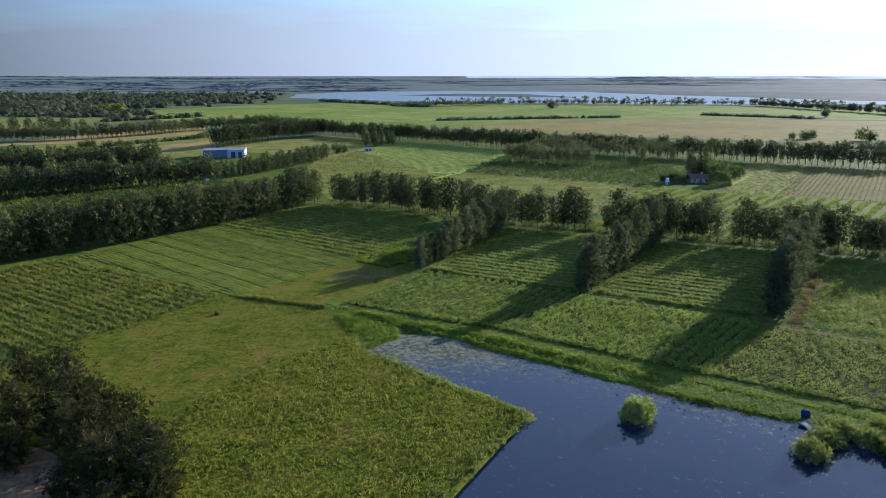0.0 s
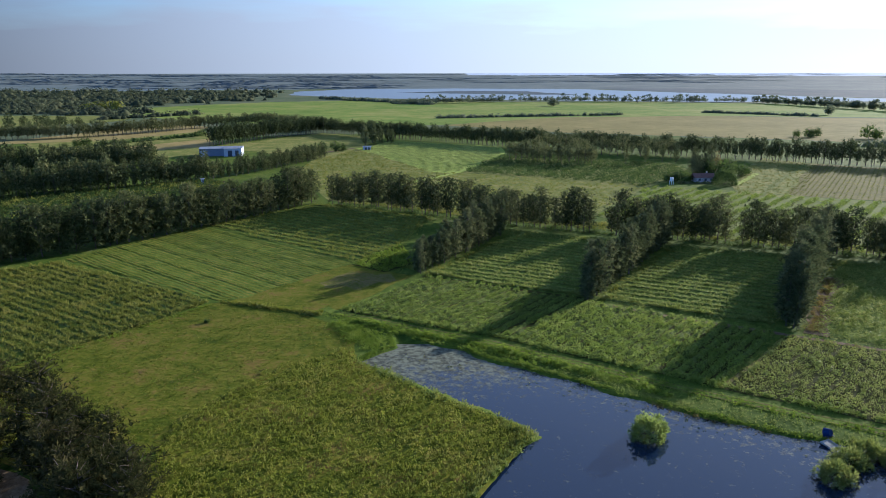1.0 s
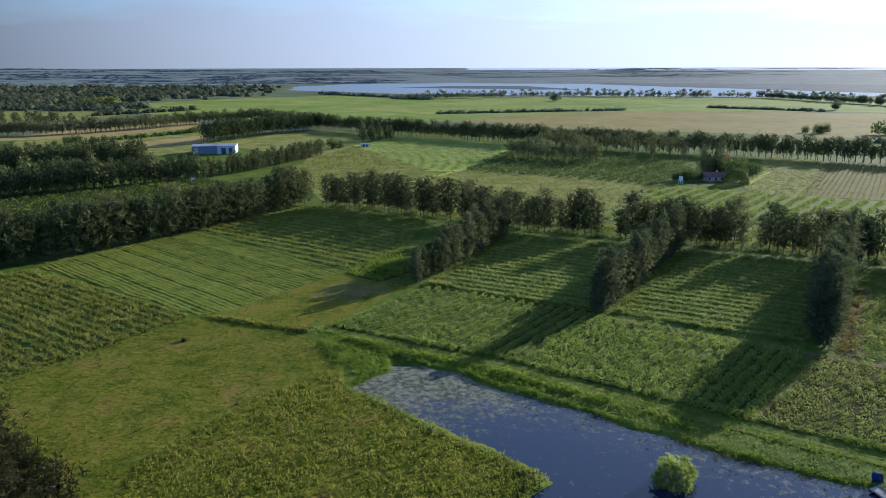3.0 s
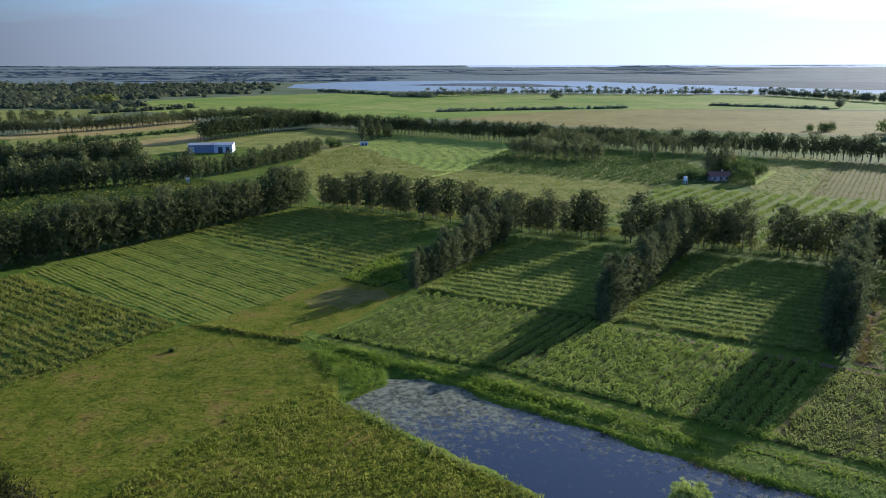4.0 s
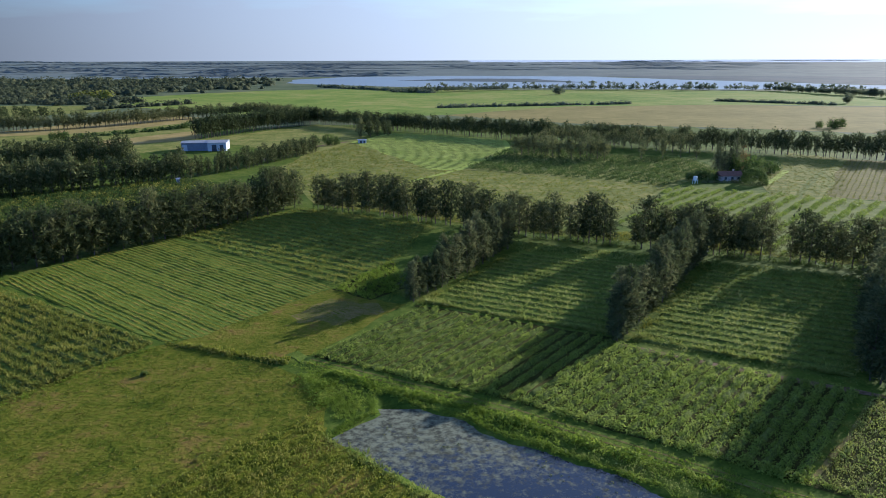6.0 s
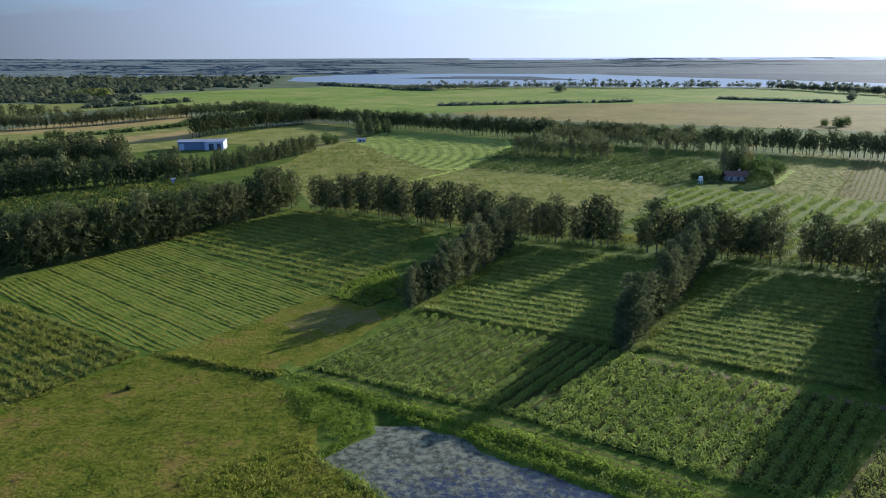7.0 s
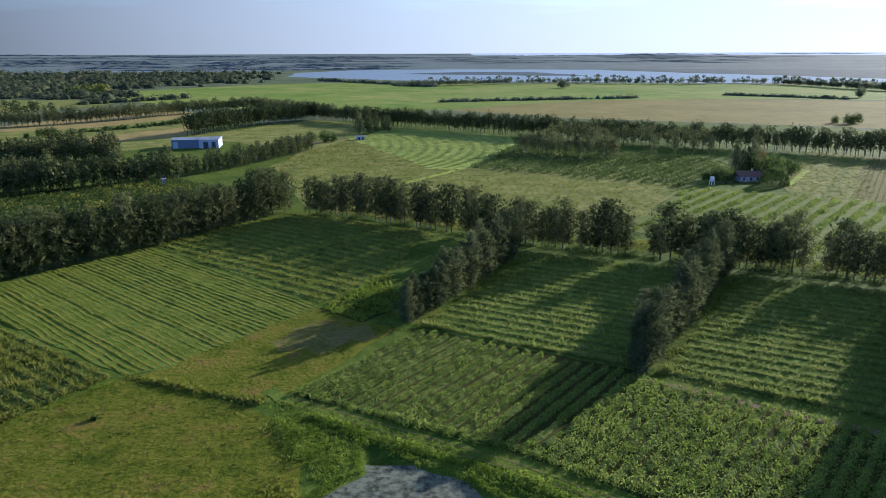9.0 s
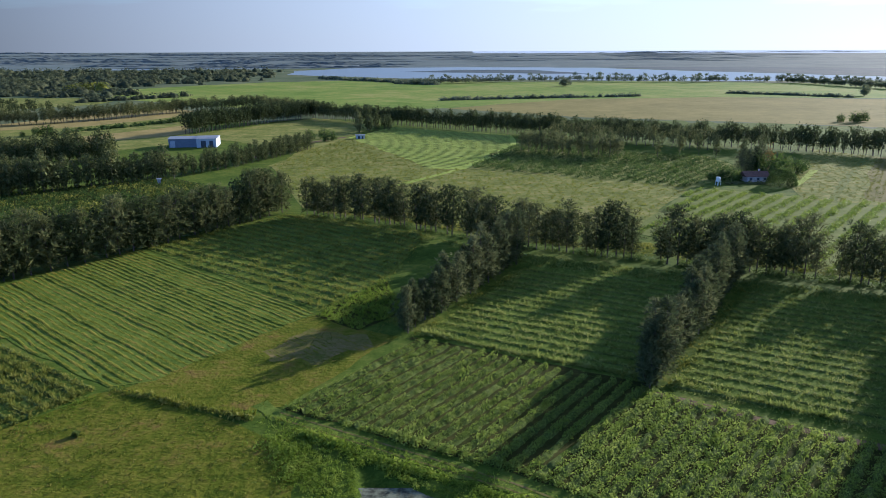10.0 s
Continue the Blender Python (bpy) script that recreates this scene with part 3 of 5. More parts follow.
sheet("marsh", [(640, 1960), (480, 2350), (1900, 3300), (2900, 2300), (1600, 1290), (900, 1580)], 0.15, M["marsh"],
      "dull marsh beyond the lagoon, coloured in hazy blue-grey", 14, 60)
# ---- fields ----
MOWN = [(-58, 187), (-34, 176), (-20, 166), (-20, 155), (-37, 141), (-46, 112), (-54, 98), (-98, 124), (-92, 142), (-74, 168), (-61, 185)]
VERGE = [(-57, 188), (-29, 225), (-18, 216), (-9, 212), (-26, 181), (-38, 179)]
HAY = [(-124, 231), (-95, 282), (-29, 226), (-53, 191), (-60, 188)]
LEFT_CROP = [(-124, 228), (-62, 187), (-73, 169), (-92, 143), (-150, 180), (-140, 212)]
SMALL_CROP = [(-94, 283), (-57, 330), (-5, 300), (-16, 246), (-29, 228)]
LUSH_PATCH = [(-29, 224), (-15, 250), (-8, 226), (-18, 215)]
BLOCK_A = [(-26, 180), (-5, 210), (38, 188), (14, 160)]
BLOCK_B = [(14.5, 159.5), (38.5, 186.5), (78.5, 163.5), (53.5, 134.5)]
BLOCK_C = [(54.6, 133.8), (79.5, 161), (133, 131), (105, 103.5)]
BACK_A = [(-4, 212), (26, 264), (69, 248), (38, 190)]
BACK_B = [(43, 189), (80, 243), (122, 226), (80, 168)]
BACK_C = [(87, 163), (127, 226), (165, 210), (122, 143)]
WEEDS = [(-20, 156), (-37, 141), (-47, 118), (-42, 70), (-14, 62), (-7, 80), (-1, 91), (5, 101), (10, 109), (15, 116), (10, 122), (3, 127.5),
         (-3, 132.5), (-8.5, 138), (-14, 143), (-18, 147)]
ROUGH_MID = [(-90, 438), (-52, 436), (9, 432), (109, 380), (64, 304), (24, 292), (-10, 318), (-54, 340)]
SHRUB_BLOCK = [(12, 435), (44, 520), (150, 470), (150, 425), (109, 380)]
LINED = [(-66, 562), (-62, 576), (-40, 630), (46, 577), (42, 520), (9, 434), (-10, 436)]
ROUGH_CORNER = [(-92, 440), (-87, 486), (-67, 562), (-9, 437), (-52, 438)]
ORCHARD = [(66, 302), (110, 378), (150, 356), (200, 332), (260, 300), (180, 215), (131, 244), (93, 260)]
GREEN_PLOT = [(147, 353), (158, 392), (222, 500), (243, 466), (172, 344)]
PALE_PLOT = [(170, 352), (243, 466), (330, 415), (270, 300)]
STRIP = [(-240, 270), (-206, 352), (-132, 405), (-66, 350), (-90, 300), (-120, 268), (-150, 226)]
TAN_LEFT = [(-400, 590), (-375, 640), (-345, 745), (-298, 812), (-255, 785), (-246, 722), (-295, 640), (-350, 610)]
TAN_SMALL = [(-262, 570), (-245, 592), (-210, 645), (-190, 592), (-235, 540)]
SHED_FIELD = [(-350, 606), (-295, 638), (-246, 718), (-205, 700), (-190, 592), (-170, 540), (-230, 470), (-300, 520)]
MID_LEFT = [(-185, 580), (-118, 706), (-55, 655), (-66, 580), (-84, 490), (-140, 545)]
HILL = [(-520, 1130), (-420, 1290), (-330, 1400), (-150, 1480), (118, 1390), (340, 1390), (620, 1300), (900, 1150), (700, 900), (380, 960),
        (150, 940), (0, 812), (-60, 790), (-230, 830), (-395, 955)]
TAN_FAR = [(0, 806), (150, 935), (330, 962), (620, 890), (700, 640), (440, 560), (300, 640), (116, 712)]

for name, corners, z, mat, label in (
        ("mown_meadow", MOWN, 0.03, "mown", "short mown meadow with brownish patches"),
        ("grass_verge", VERGE, 0.035, "mown", "closely mown grass with a bare brown patch"),
        ("hay_field", HAY, 0.04, "plot_grass", "cut hay field with thin swaths"),
        ("crop_field", LEFT_CROP, 0.03, "plot_grass", "field of tall dark green crop rows"),
        ("crop_field", SMALL_CROP, 0.03, "plot_grass", "field of mid green crop rows beside the windbreak"),
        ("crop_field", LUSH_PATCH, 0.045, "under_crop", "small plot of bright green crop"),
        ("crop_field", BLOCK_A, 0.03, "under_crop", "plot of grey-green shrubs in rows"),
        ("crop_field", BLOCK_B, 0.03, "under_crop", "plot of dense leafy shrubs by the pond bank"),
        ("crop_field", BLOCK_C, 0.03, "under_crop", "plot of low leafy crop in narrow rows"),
        ("crop_field", BACK_A, 0.03, "plot_grass", "plot of wide green rows between windbreak spurs"),
        ("crop_field", BACK_B, 0.03, "plot_grass", "plot of wide green rows between windbreak spurs"),
        ("crop_field", BACK_C, 0.03, "plot_grass", "grassy plot beside a windbreak spur"),
        ("weed_field", WEEDS, 0.0, "mown", "field of tall weedy grass by the pond"),
        ("rough_field", ROUGH_MID, 0.04, "rough_grass", "rough dull green pasture behind the windbreak"),
        ("shrub_field", SHRUB_BLOCK, 0.056, "rough_grass", "field of overgrown young trees"),
        ("lined_field", LINED, 0.05, "light_green", "light green field with many thin rows"),
        ("rough_corner", ROUGH_CORNER, 0.058, "rough_grass", "rough grass with low shrubs beside vine rows"),
        ("orchard_field", ORCHARD, 0.05, "orchard_grass", "young orchard with pale grass lanes"),
        ("green_plot", GREEN_PLOT, 0.06, "rough_grass", "dull green plot next to the orchard"),
        ("pale_plot", PALE_PLOT, 0.078, "pale_rows", "pale pinkish plot with thin rows"),
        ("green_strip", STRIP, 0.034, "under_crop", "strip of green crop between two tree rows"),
        ("stubble_field", TAN_LEFT, 0.06, "stubble", "tan stubble field before a wood"),
        ("stubble_field", TAN_SMALL, 0.08, "stubble", "tan stubble plot behind the shed"),
        ("shed_field", SHED_FIELD, 0.05, "rough_grass", "green grass beside the stubble"),
        ("mid_field", MID_LEFT, 0.06, "rough_grass", "green field behind the shed"),
        ("far_pasture", [(-760, 800), (-700, 985), (-410, 985), (-395, 880), (-480, 770)], 0.05, "rough_grass", "green pasture before the far wood"),
        ("hill_field", HILL, 0.04, "pasture", "broad light green pasture before the lagoon"),
        ("stubble_field", TAN_FAR, 0.08, "tan", "broad tan stubble field")):
    if corners[0][1] > 290 or corners is STRIP:   # far fields meet without a gap
        mid = np.mean(corners, 0)
        corners = [tuple(mid + (np.array(c) - mid) * (1 + 1.8 / np.linalg.norm(np.array(c) - mid))) for c in corners]
    sheet(name, corners, z, M[mat], label, 0.7 if corners[0][1] < 330 else 2.5, 4.0 if corners[0][1] < 330 else 12.0)


def strip_along(name, line, width, z, mat, label, category):
    """A lane: a flat band along a line of the plan, with uneven edges."""
    pts = [np.array(p, float) for p in line]
    centre = []
    for a, b in zip(pts, pts[1:]):
        n = max(2, int(np.linalg.norm(b - a) / 2))
        centre += [a + (b - a) * i / n for i in range(n)]
    centre = np.array(centre + [pts[-1]])
    d = np.gradient(centre, axis=0)
    side = np.stack([-d[:, 1], d[:, 0]], 1) / np.linalg.norm(d, axis=1)[:, None]
    w = width / 2 * (1 + 0.35 * wobble(centre, 4, 5))[:, None]
    v = up(np.concatenate([centre - side * w, centre + side * w]), z)
    n = len(centre)
    i = np.arange(n - 1)
    f = np.concatenate([np.stack([i, i + n, i + 1], 1), np.stack([i + 1, i + n, i + n + 1], 1)])
    return tagged(new(name, mesh_of(name, v, f, M[mat])), label, category, kind="structure")


BARE_PATCH = [(-28, 217), (-18, 214), (-13, 208), (-22, 199), (-33, 201), (-36, 206)]
sheet("bare_patch", BARE_PATCH, 0.045, M["soil_green"], "bare brownish ground with thin grass", 2.5, 2)
# flat dark strip: shade along the furrow put into the colour
strip_along("furrow_shade", [(-6, 211), (15, 200.5), (38.5, 189)], 1.8, 0.06, "under_crop", "furrow between two plots, its shade painted as a dark strip", "furrow")
strip_along("farm_track", [(39, 186), (60, 173), (79, 163), (100, 151), (135, 132)], 1.8, 0.07, "soil", "bare brown farm track between plots", "track")
strip_along("farm_track", [(87, 162), (97, 180), (116, 209)], 5.0, 0.08, "soil", "bare brown track beside a windbreak spur", "track")
strip_along("farm_track", [(78, 160), (66, 146), (54, 134)], 0.7, 0.07, "soil_green", "narrow worn path between plots", "track")
strip_along("farm_track", [(-31, 182), (-27, 178), (11.5, 157.5), (47, 133.5), (103, 100.5)], 3.0, 0.05, "plot_grass", "grassy wheel track on the pond bank", "track")
for off in (-0.75, 0.75):
    strip_along("wheel_rut", [(-27 + off * 0.5, 178 + off), (11.5 + off * 0.5, 157.5 + off), (47 + off * 0.5, 133.5 + off), (103 + off * 0.5, 100.5 + off)], 0.4, 0.09, "soil_green", "worn wheel rut in the grass", "track")
strip_along("grass_lane", [(-24, 382), (8, 430), (44, 512)], 3.0, 0.1, "light_green", "pale grass lane between fields", "track")
strip_along("grass_lane", [(156, 350), (190, 402), (238, 470)], 3.4, 0.11, "orchard_grass", "pale grass lane between plots", "track")
strip_along("grass_lane", [(157, 384), (168, 398), (186, 425)], 3.4, 0.12, "light_green", "pale drive to the farmhouse", "track")
strip_along("farm_track", [(-70, 567), (-88, 540), (-110, 470)], 4.0, 0.12, "soil", "dusty farm track to the hut", "track")


# ---- trees ----
def tube(line, radii, sides=6):
    """A tapered limb along a line."""
    line, vs, fs = np.asarray(line, float), [], []
    for k, (p, r) in enumerate(zip(line, radii)):
        d = line[min(k + 1, len(line) - 1)] - line[max(k - 1, 0)]
        d /= np.linalg.norm(d)
        x = np.cross(d, (0.3, 0.9, 0.1))
        x /= np.linalg.norm(x)
        y = np.cross(d, x)
        a = np.arange(sides) * 2 * np.pi / sides
        vs.append(p + r * (np.cos(a)[:, None] * x + np.sin(a)[:, None] * y))
        if k:
            i, j = np.arange(sides), (np.arange(sides) + 1) % sides
            lo, hi = (k - 1) * sides, k * sides
            fs += [np.stack([lo + i, lo + j, hi + j], 1), np.stack([lo + i, hi + j, hi + i], 1)]
    return np.concatenate(vs), np.concatenate(fs)


def tree_meshes(seed, height, bare, radius, clumps, blades, length, width, leaf_mat, lean=0.45, peak=0.35, limbs=9, dome=0.8, stems=5, heart=0.0, stretch=0.85):
    """Trunk and crown of one kind of tree. bare: height of the clear trunk; peak: where the crown is widest."""
    r = np.random.default_rng(seed)
    bend = r.normal(0, 0.25, 2)
    trunk = [(bend[0] * (h / height) ** 2, bend[1] * (h / height) ** 2, h) for h in np.linspace(0, height * 0.8, 7)]
    wood = [tube(trunk, np.linspace(height * 0.016, 0.04, 7))]
    for i in range(limbs):
        h = bare + (height * 0.82 - bare) * (i + r.uniform(0, 0.8)) / limbs
        t = (h - bare) / (height - bare)
        reach = radius * shape(t, peak, dome) * r.uniform(0.6, 0.95)
        az = i * 2.4 + r.uniform(-0.5, 0.5)
        tip = np.array([math.cos(az) * reach, math.sin(az) * reach, h + reach * r.uniform(0.4, 0.9)])
        wood.append(tube([(0, 0, h - 0.3), tip * (0.5, 0.5, 0) + (0, 0, h + reach * 0.15), tip], (0.1, 0.06, 0.02), 4))
    places, axes, sizes = [], [], []
    plumes = []
    for i in range(stems):
        az, away = i * 2.4 + r.uniform(-0.5, 0.5), radius * (0.0 if i == 0 else r.uniform(0.35, 0.72))
        top = height * (1.0 if i == 0 else r.uniform(0.55, 0.9))
        plumes.append((math.cos(az) * away, math.sin(az) * away, top, radius * r.uniform(0.46, 0.64)))
    for i in range(clumps):
        px, py, top, wide = plumes[i % stems]
        t = r.uniform(0, 1) ** 0.85
        az = r.uniform(0, 2 * np.pi)
        rad = wide * shape(t, peak, dome) * math.sqrt(r.uniform(0.1, 1))
        inward = 0.55 + 0.45 * min(1, t * 2.2)
        h = bare + (top - bare) * t * 0.96
        places.append(np.array([px * inward + math.cos(az) * rad, py * inward + math.sin(az) * rad, h]))
        out = np.array([px + math.cos(az) * rad * 1.5, py + math.sin(az) * rad * 1.5, 0])
        out /= np.linalg.norm(out) + 0.01
        axes.append(out * (1 - lean) + np.array([0, 0, lean]) + r.normal(0, 0.16, 3))
        sizes.append(r.uniform(0.7, 1.2) * (1.12 - 0.22 * t))
    # each spray is a small dome of leaves, drawn out upwards
    kinds = [tuple((v * length * np.array((0.55, 0.55, stretch)), f)) for v, f in (leaf_dome(blades, width, 0.55, seed * 10 + i, -0.6) for i in range(4))]
    crown = spread_out(kinds, places, sizes, np.array(axes))
    if heart:
        # large inner sprays that close the crown
        inner = [(v * radius * heart, f) for v, f in (leaf_dome(14, 0.6, 0.7, seed * 10 + 7 + i, -0.8) for i in range(3))]
        levels = ((0.12, 1.0), (0.37, 1.0), (0.62, 0.85), (0.84, 0.55)) if blades > 12 else ((0.2, 1.0), (0.6, 0.9))
        hearts = [(px * 0.8, py * 0.8, bare + (top - bare) * t) for px, py, top, wide in plumes for t, k in levels]
        girth = np.array([k for pl in plumes for t, k in levels]) * r.uniform(0.85, 1.15, len(hearts))
        crown = join([crown, spread_out(inner, np.array(hearts), girth)])
    return mesh_of("trunk", *join(wood), M["bark"], True), mesh_of("crown", *crown, leaf_mat)


def shape(t, peak, dome):
    if t < peak:
        return 0.62 + 0.38 * math.sin(t / peak * math.pi / 2)
    return max(0.1, math.cos((t - peak) / (1 - peak) * math.pi / 2) ** dome)


def pine_meshes(seed, height, bare, radius, branches, pads, blades, size, mat, rise=0.6, peak=0.22, dome=0.75, tops=2, width=0.12, heart=0.5):
    """A windbreak conifer: rising branches round a straight trunk, each set with feathery sprays, and a few leaders."""
    r = np.random.default_rng(seed)
    lean = r.normal(0, 0.3, 2)
    wood = [tube([(lean[0] * k, lean[1] * k, height * 0.9 * k) for k in np.linspace(0, 1, 5)], np.linspace(height * 0.015, 0.04, 5), 5)]
    places, axes, sizes = [], [], []
    for i in range(branches):
        t = (i + r.uniform(0.2, 0.8)) / branches
        az = i * 2.4 + r.uniform(-0.5, 0.5)
        reach = radius * shape(t, peak, dome) * r.choice((0.62, 0.85, 1.0, 1.14)) * r.uniform(0.92, 1.08)
        h = bare + (height - bare) * t ** 0.95
        d = np.array([math.cos(az), math.sin(az), 0])
        foot = np.array([lean[0] * t, lean[1] * t, h])
        if i % 3 == 0:
            wood.append(tube([foot, foot + d * reach * 0.8 + (0, 0, reach * 0.8 * rise)], (0.09, 0.02), 4))
        for k in range(pads):
            f = 0.3 + 0.7 * (k + 0.6) / pads
            places.append(foot + d * reach * f + (0, 0, reach * f * f * rise - 0.4) + r.normal(0, 0.22, 3))
            axes.append(d * (0.75 - 0.35 * t) + (0, 0, 0.75) + r.normal(0, 0.2, 3))
            sizes.append(size * r.uniform(0.75, 1.3) * (1.1 - 0.35 * t))
    for k in range(tops * 3):
        away = r.normal(0, 0.16 * radius, 2) * (k >= 3)
        places.append((lean[0] + away[0], lean[1] + away[1], height * (0.88 + 0.04 * (k % 3)) - 0.9 * (k >= 3)))
        axes.append((0, 0, 1))
        sizes.append(size * (0.8 - 0.12 * (k % 3)))
    kinds = [tuft(blades, 1.0, width, 70, seed * 10 + i, 0.04) for i in range(4)]
    crown = spread_out(kinds, places, sizes, np.array(axes))
    inner = [leaf_dome(46, 0.38, 0.6, seed * 10 + 7 + i, -0.8, 0.5, 0.3) for i in range(3)]
    girth = radius * heart * np.array([(1.0, 1.0, 1.4), (0.92, 0.92, 1.4), (0.7, 0.7, 1.3)])
    core = [(lean[0] * t, lean[1] * t, bare + (height - bare) * t) for t in (0.22, 0.44, 0.65)]
    crown = join([crown, spread_out(inner, np.array(core), girth)])
    return mesh_of("trunk", *join(wood), M["bark"], True), mesh_of("crown", *crown, mat)


def clump_tree(seed, height, bare, radius, clumps, leaves, mat, peak=0.5):
    """A tree for the middle distance: a trunk under an uneven crown of leafy clumps."""
    r = np.random.default_rng(seed)
    lean = r.normal(0, 0.25, 2)
    wood = [tube([(lean[0] * k, lean[1] * k, height * 0.8 * k) for k in np.linspace(0, 1, 3)], np.linspace(height * 0.014, 0.05, 3), 5)]
    places, sizes = [], []
    for i in range(clumps):
        t = (i + r.uniform(0.1, 0.9)) / clumps
        wide = max(0.5, shape(t, peak, 0.5))
        girth = radius * r.uniform(0.5, 0.68) * (0.55 + 0.45 * wide)
        az, away = i * 2.4 + r.uniform(-0.6, 0.6), max(0.0, radius * wide - girth) * r.uniform(0.75, 1.25)
        places.append((lean[0] * t + math.cos(az) * away, lean[1] * t + math.sin(az) * away, bare + girth * 0.7 + (height - bare - girth * 2.0) * t))
        sizes.append((girth, girth, girth * r.uniform(1.0, 1.45)))
    kinds = [leaf_dome(leaves, 0.46, 0.6, seed * 10 + i, -0.8, 0.45, 0.35) for i in range(3)]
    return mesh_of("trunk", *join(wood), M["bark"], True), mesh_of("crown", *spread_out(kinds, places, sizes), mat)


KINDS = {
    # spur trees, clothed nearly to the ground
    "full": [pine_meshes(sd, h, 0.7, rr, 40, 3, 12, 1.3, M["lit_needles"], 0.8, 0.25, 0.6, 3, 0.14, heart=0.76) for sd, h, rr in ((1, 13.5, 2.7), (2, 15.2, 3.0), (3, 12.2, 2.5), (4, 16, 2.8), (5, 14.4, 3.1))],
    # broad bushy trees of the long dark row
    "broad": [pine_meshes(sd, h, 0.8, rr, 46, 3, 10, 1.5, M["needles"], 0.55, 0.4, 0.5, 4, 0.15, heart=0.74) for sd, h, rr in ((6, 13.5, 4.0), (7, 14.8, 4.4), (8, 12.6, 3.8), (9, 14.2, 4.2))],
    # windbreak trees with bare lower trunks
    "open": [pine_meshes(sd, h, 1.9, rr, 36, 3, 9, 1.4, M["needles"], 0.6, 0.55, 0.45, 4, 0.15, heart=0.68) for sd, h, rr in ((11, 13.0, 3.0), (12, 14.6, 3.5), (13, 12.2, 2.9), (14, 14.2, 3.3), (15, 13.6, 3.5))],
    "mid": [clump_tree(sd, h, 0.6, rr, 15, 25, M["needles"]) for sd, h, rr in ((16, 14, 3.9), (17, 15.4, 4.2), (18, 12.6, 3.7), (19, 14.6, 3.5))],
    "far": [clump_tree(sd, h, 2.4, rr, 13, 20, M["needles"], 0.8) for sd, h, rr in ((21, 15, 4.1), (22, 16.0, 4.4), (23, 13.8, 3.9), (24, 14.6, 4.5), (25, 15.4, 4.0))],
    "grove": [pine_meshes(sd, h, 0.4, rr, 44, 4, 12, 1.0, M["grove_leaves"], 0.6, 0.45, 0.45, 5, heart=0.75) for sd, h, rr in ((35, 8, 3.4), (36, 9.5, 3.8), (37, 7, 3.2))],
    "round": [tree_meshes(sd, h, 0.8, rr, 120, 12, 1.2, 0.4, M["broadleaf"], 0.35, 0.5, 7, 0.5, 8, 0.4, 0.55) for sd, h, rr in ((31, 7.5, 4.2), (32, 9, 5.0), (33, 6, 3.8))],
    "shore": [tree_meshes(sd, h, 2.5, rr, 24, 7, 3.4, 1.0, M["hazed_leaves"], 0.4, 0.5, 2, 0.5, 4) for sd, h, rr in ((41, 13, 5.0), (42, 16, 6.0), (43, 10, 4.8))],
}


BELTS = {}


def plant(kind, x, y, size, label, group, belt=False):
    """One tree; with belt it goes into the joined tree belt of its group."""
    i = rng.integers(len(KINDS[kind]))
    trunk, crown = KINDS[kind][i]
    s = size * rng.uniform(0.8, 1.16)
    m = pose(x, y, -0.06, 0, 0, rng.uniform(0, 360)) @ Matrix.Diagonal((s * rng.uniform(0.88, 1.14), s * rng.uniform(0.88, 1.14), s, 1))
    if belt:
        BELTS.setdefault((group, label), []).append((trunk, crown, m))
        return None
    root = new("tree")
    root.matrix_world = m
    for part_name, me in (("trunk", trunk), ("crown", crown)):
        new(part_name, me).parent = root
    return tagged(root, label, "tree", group)


def grow_belts():
    """Joins the far trees of each group into one object."""
    for (group, label), trees in BELTS.items():
        piles, count = ([], []), 0
        for trunk, crown, m in trees:
            for pile, me in zip(piles, (trunk, crown)):
                v, f = np.empty(len(me.vertices) * 3), np.empty(len(me.loops), int)
                me.vertices.foreach_get("co", v)
                me.loops.foreach_get("vertex_index", f)
                a = np.array(m)
                pile.append((v.reshape(-1, 3) @ a[:3, :3].T + a[:3, 3], f.reshape(-1, 3)))
        wood_v, wood_f = join(piles[0])
        leaf_v, leaf_f = join(piles[1])
        me = mesh_of("tree_belt", np.concatenate([wood_v, leaf_v]), np.concatenate([wood_f, leaf_f + len(wood_v)]), M["bark"])
        me.materials.append(trees[0][1].materials[0])
        me.polygons.foreach_set("material_index", np.repeat((0, 1), (len(wood_f), len(leaf_f))).astype(np.int32))
        tagged(new("tree_belt", me), label, "trees", group, "stuff")
    BELTS.clear()


def tree_row(kind, line, gap, size, label, group, rows=1, apart=4.0, holes=(), belt=False, clump=0):
    """Trees along a line of the plan; holes: stretches in metres along it that stay empty."""
    pts = [np.array(p, float) for p in line]
    done = 0.0
    for a, b in zip(pts, pts[1:]):
        d = b - a
        n = np.linalg.norm(d)
        side = np.array([-d[1], d[0]]) / n
        for k in range(rows):
            s = rng.uniform(0, gap)
            while s < n:
                if not any(lo < done + s < hi for lo, hi in holes):
                    p = a + d * s / n + side * ((k - (rows - 1) / 2) * apart + rng.normal(0, 0.35))
                    plant(kind, p[0], p[1], size, label, group, belt)
                s += gap * rng.uniform(0.75, 1.3)
                if clump and rng.uniform() < 1 / clump:
                    s += gap * 0.9
        done += n


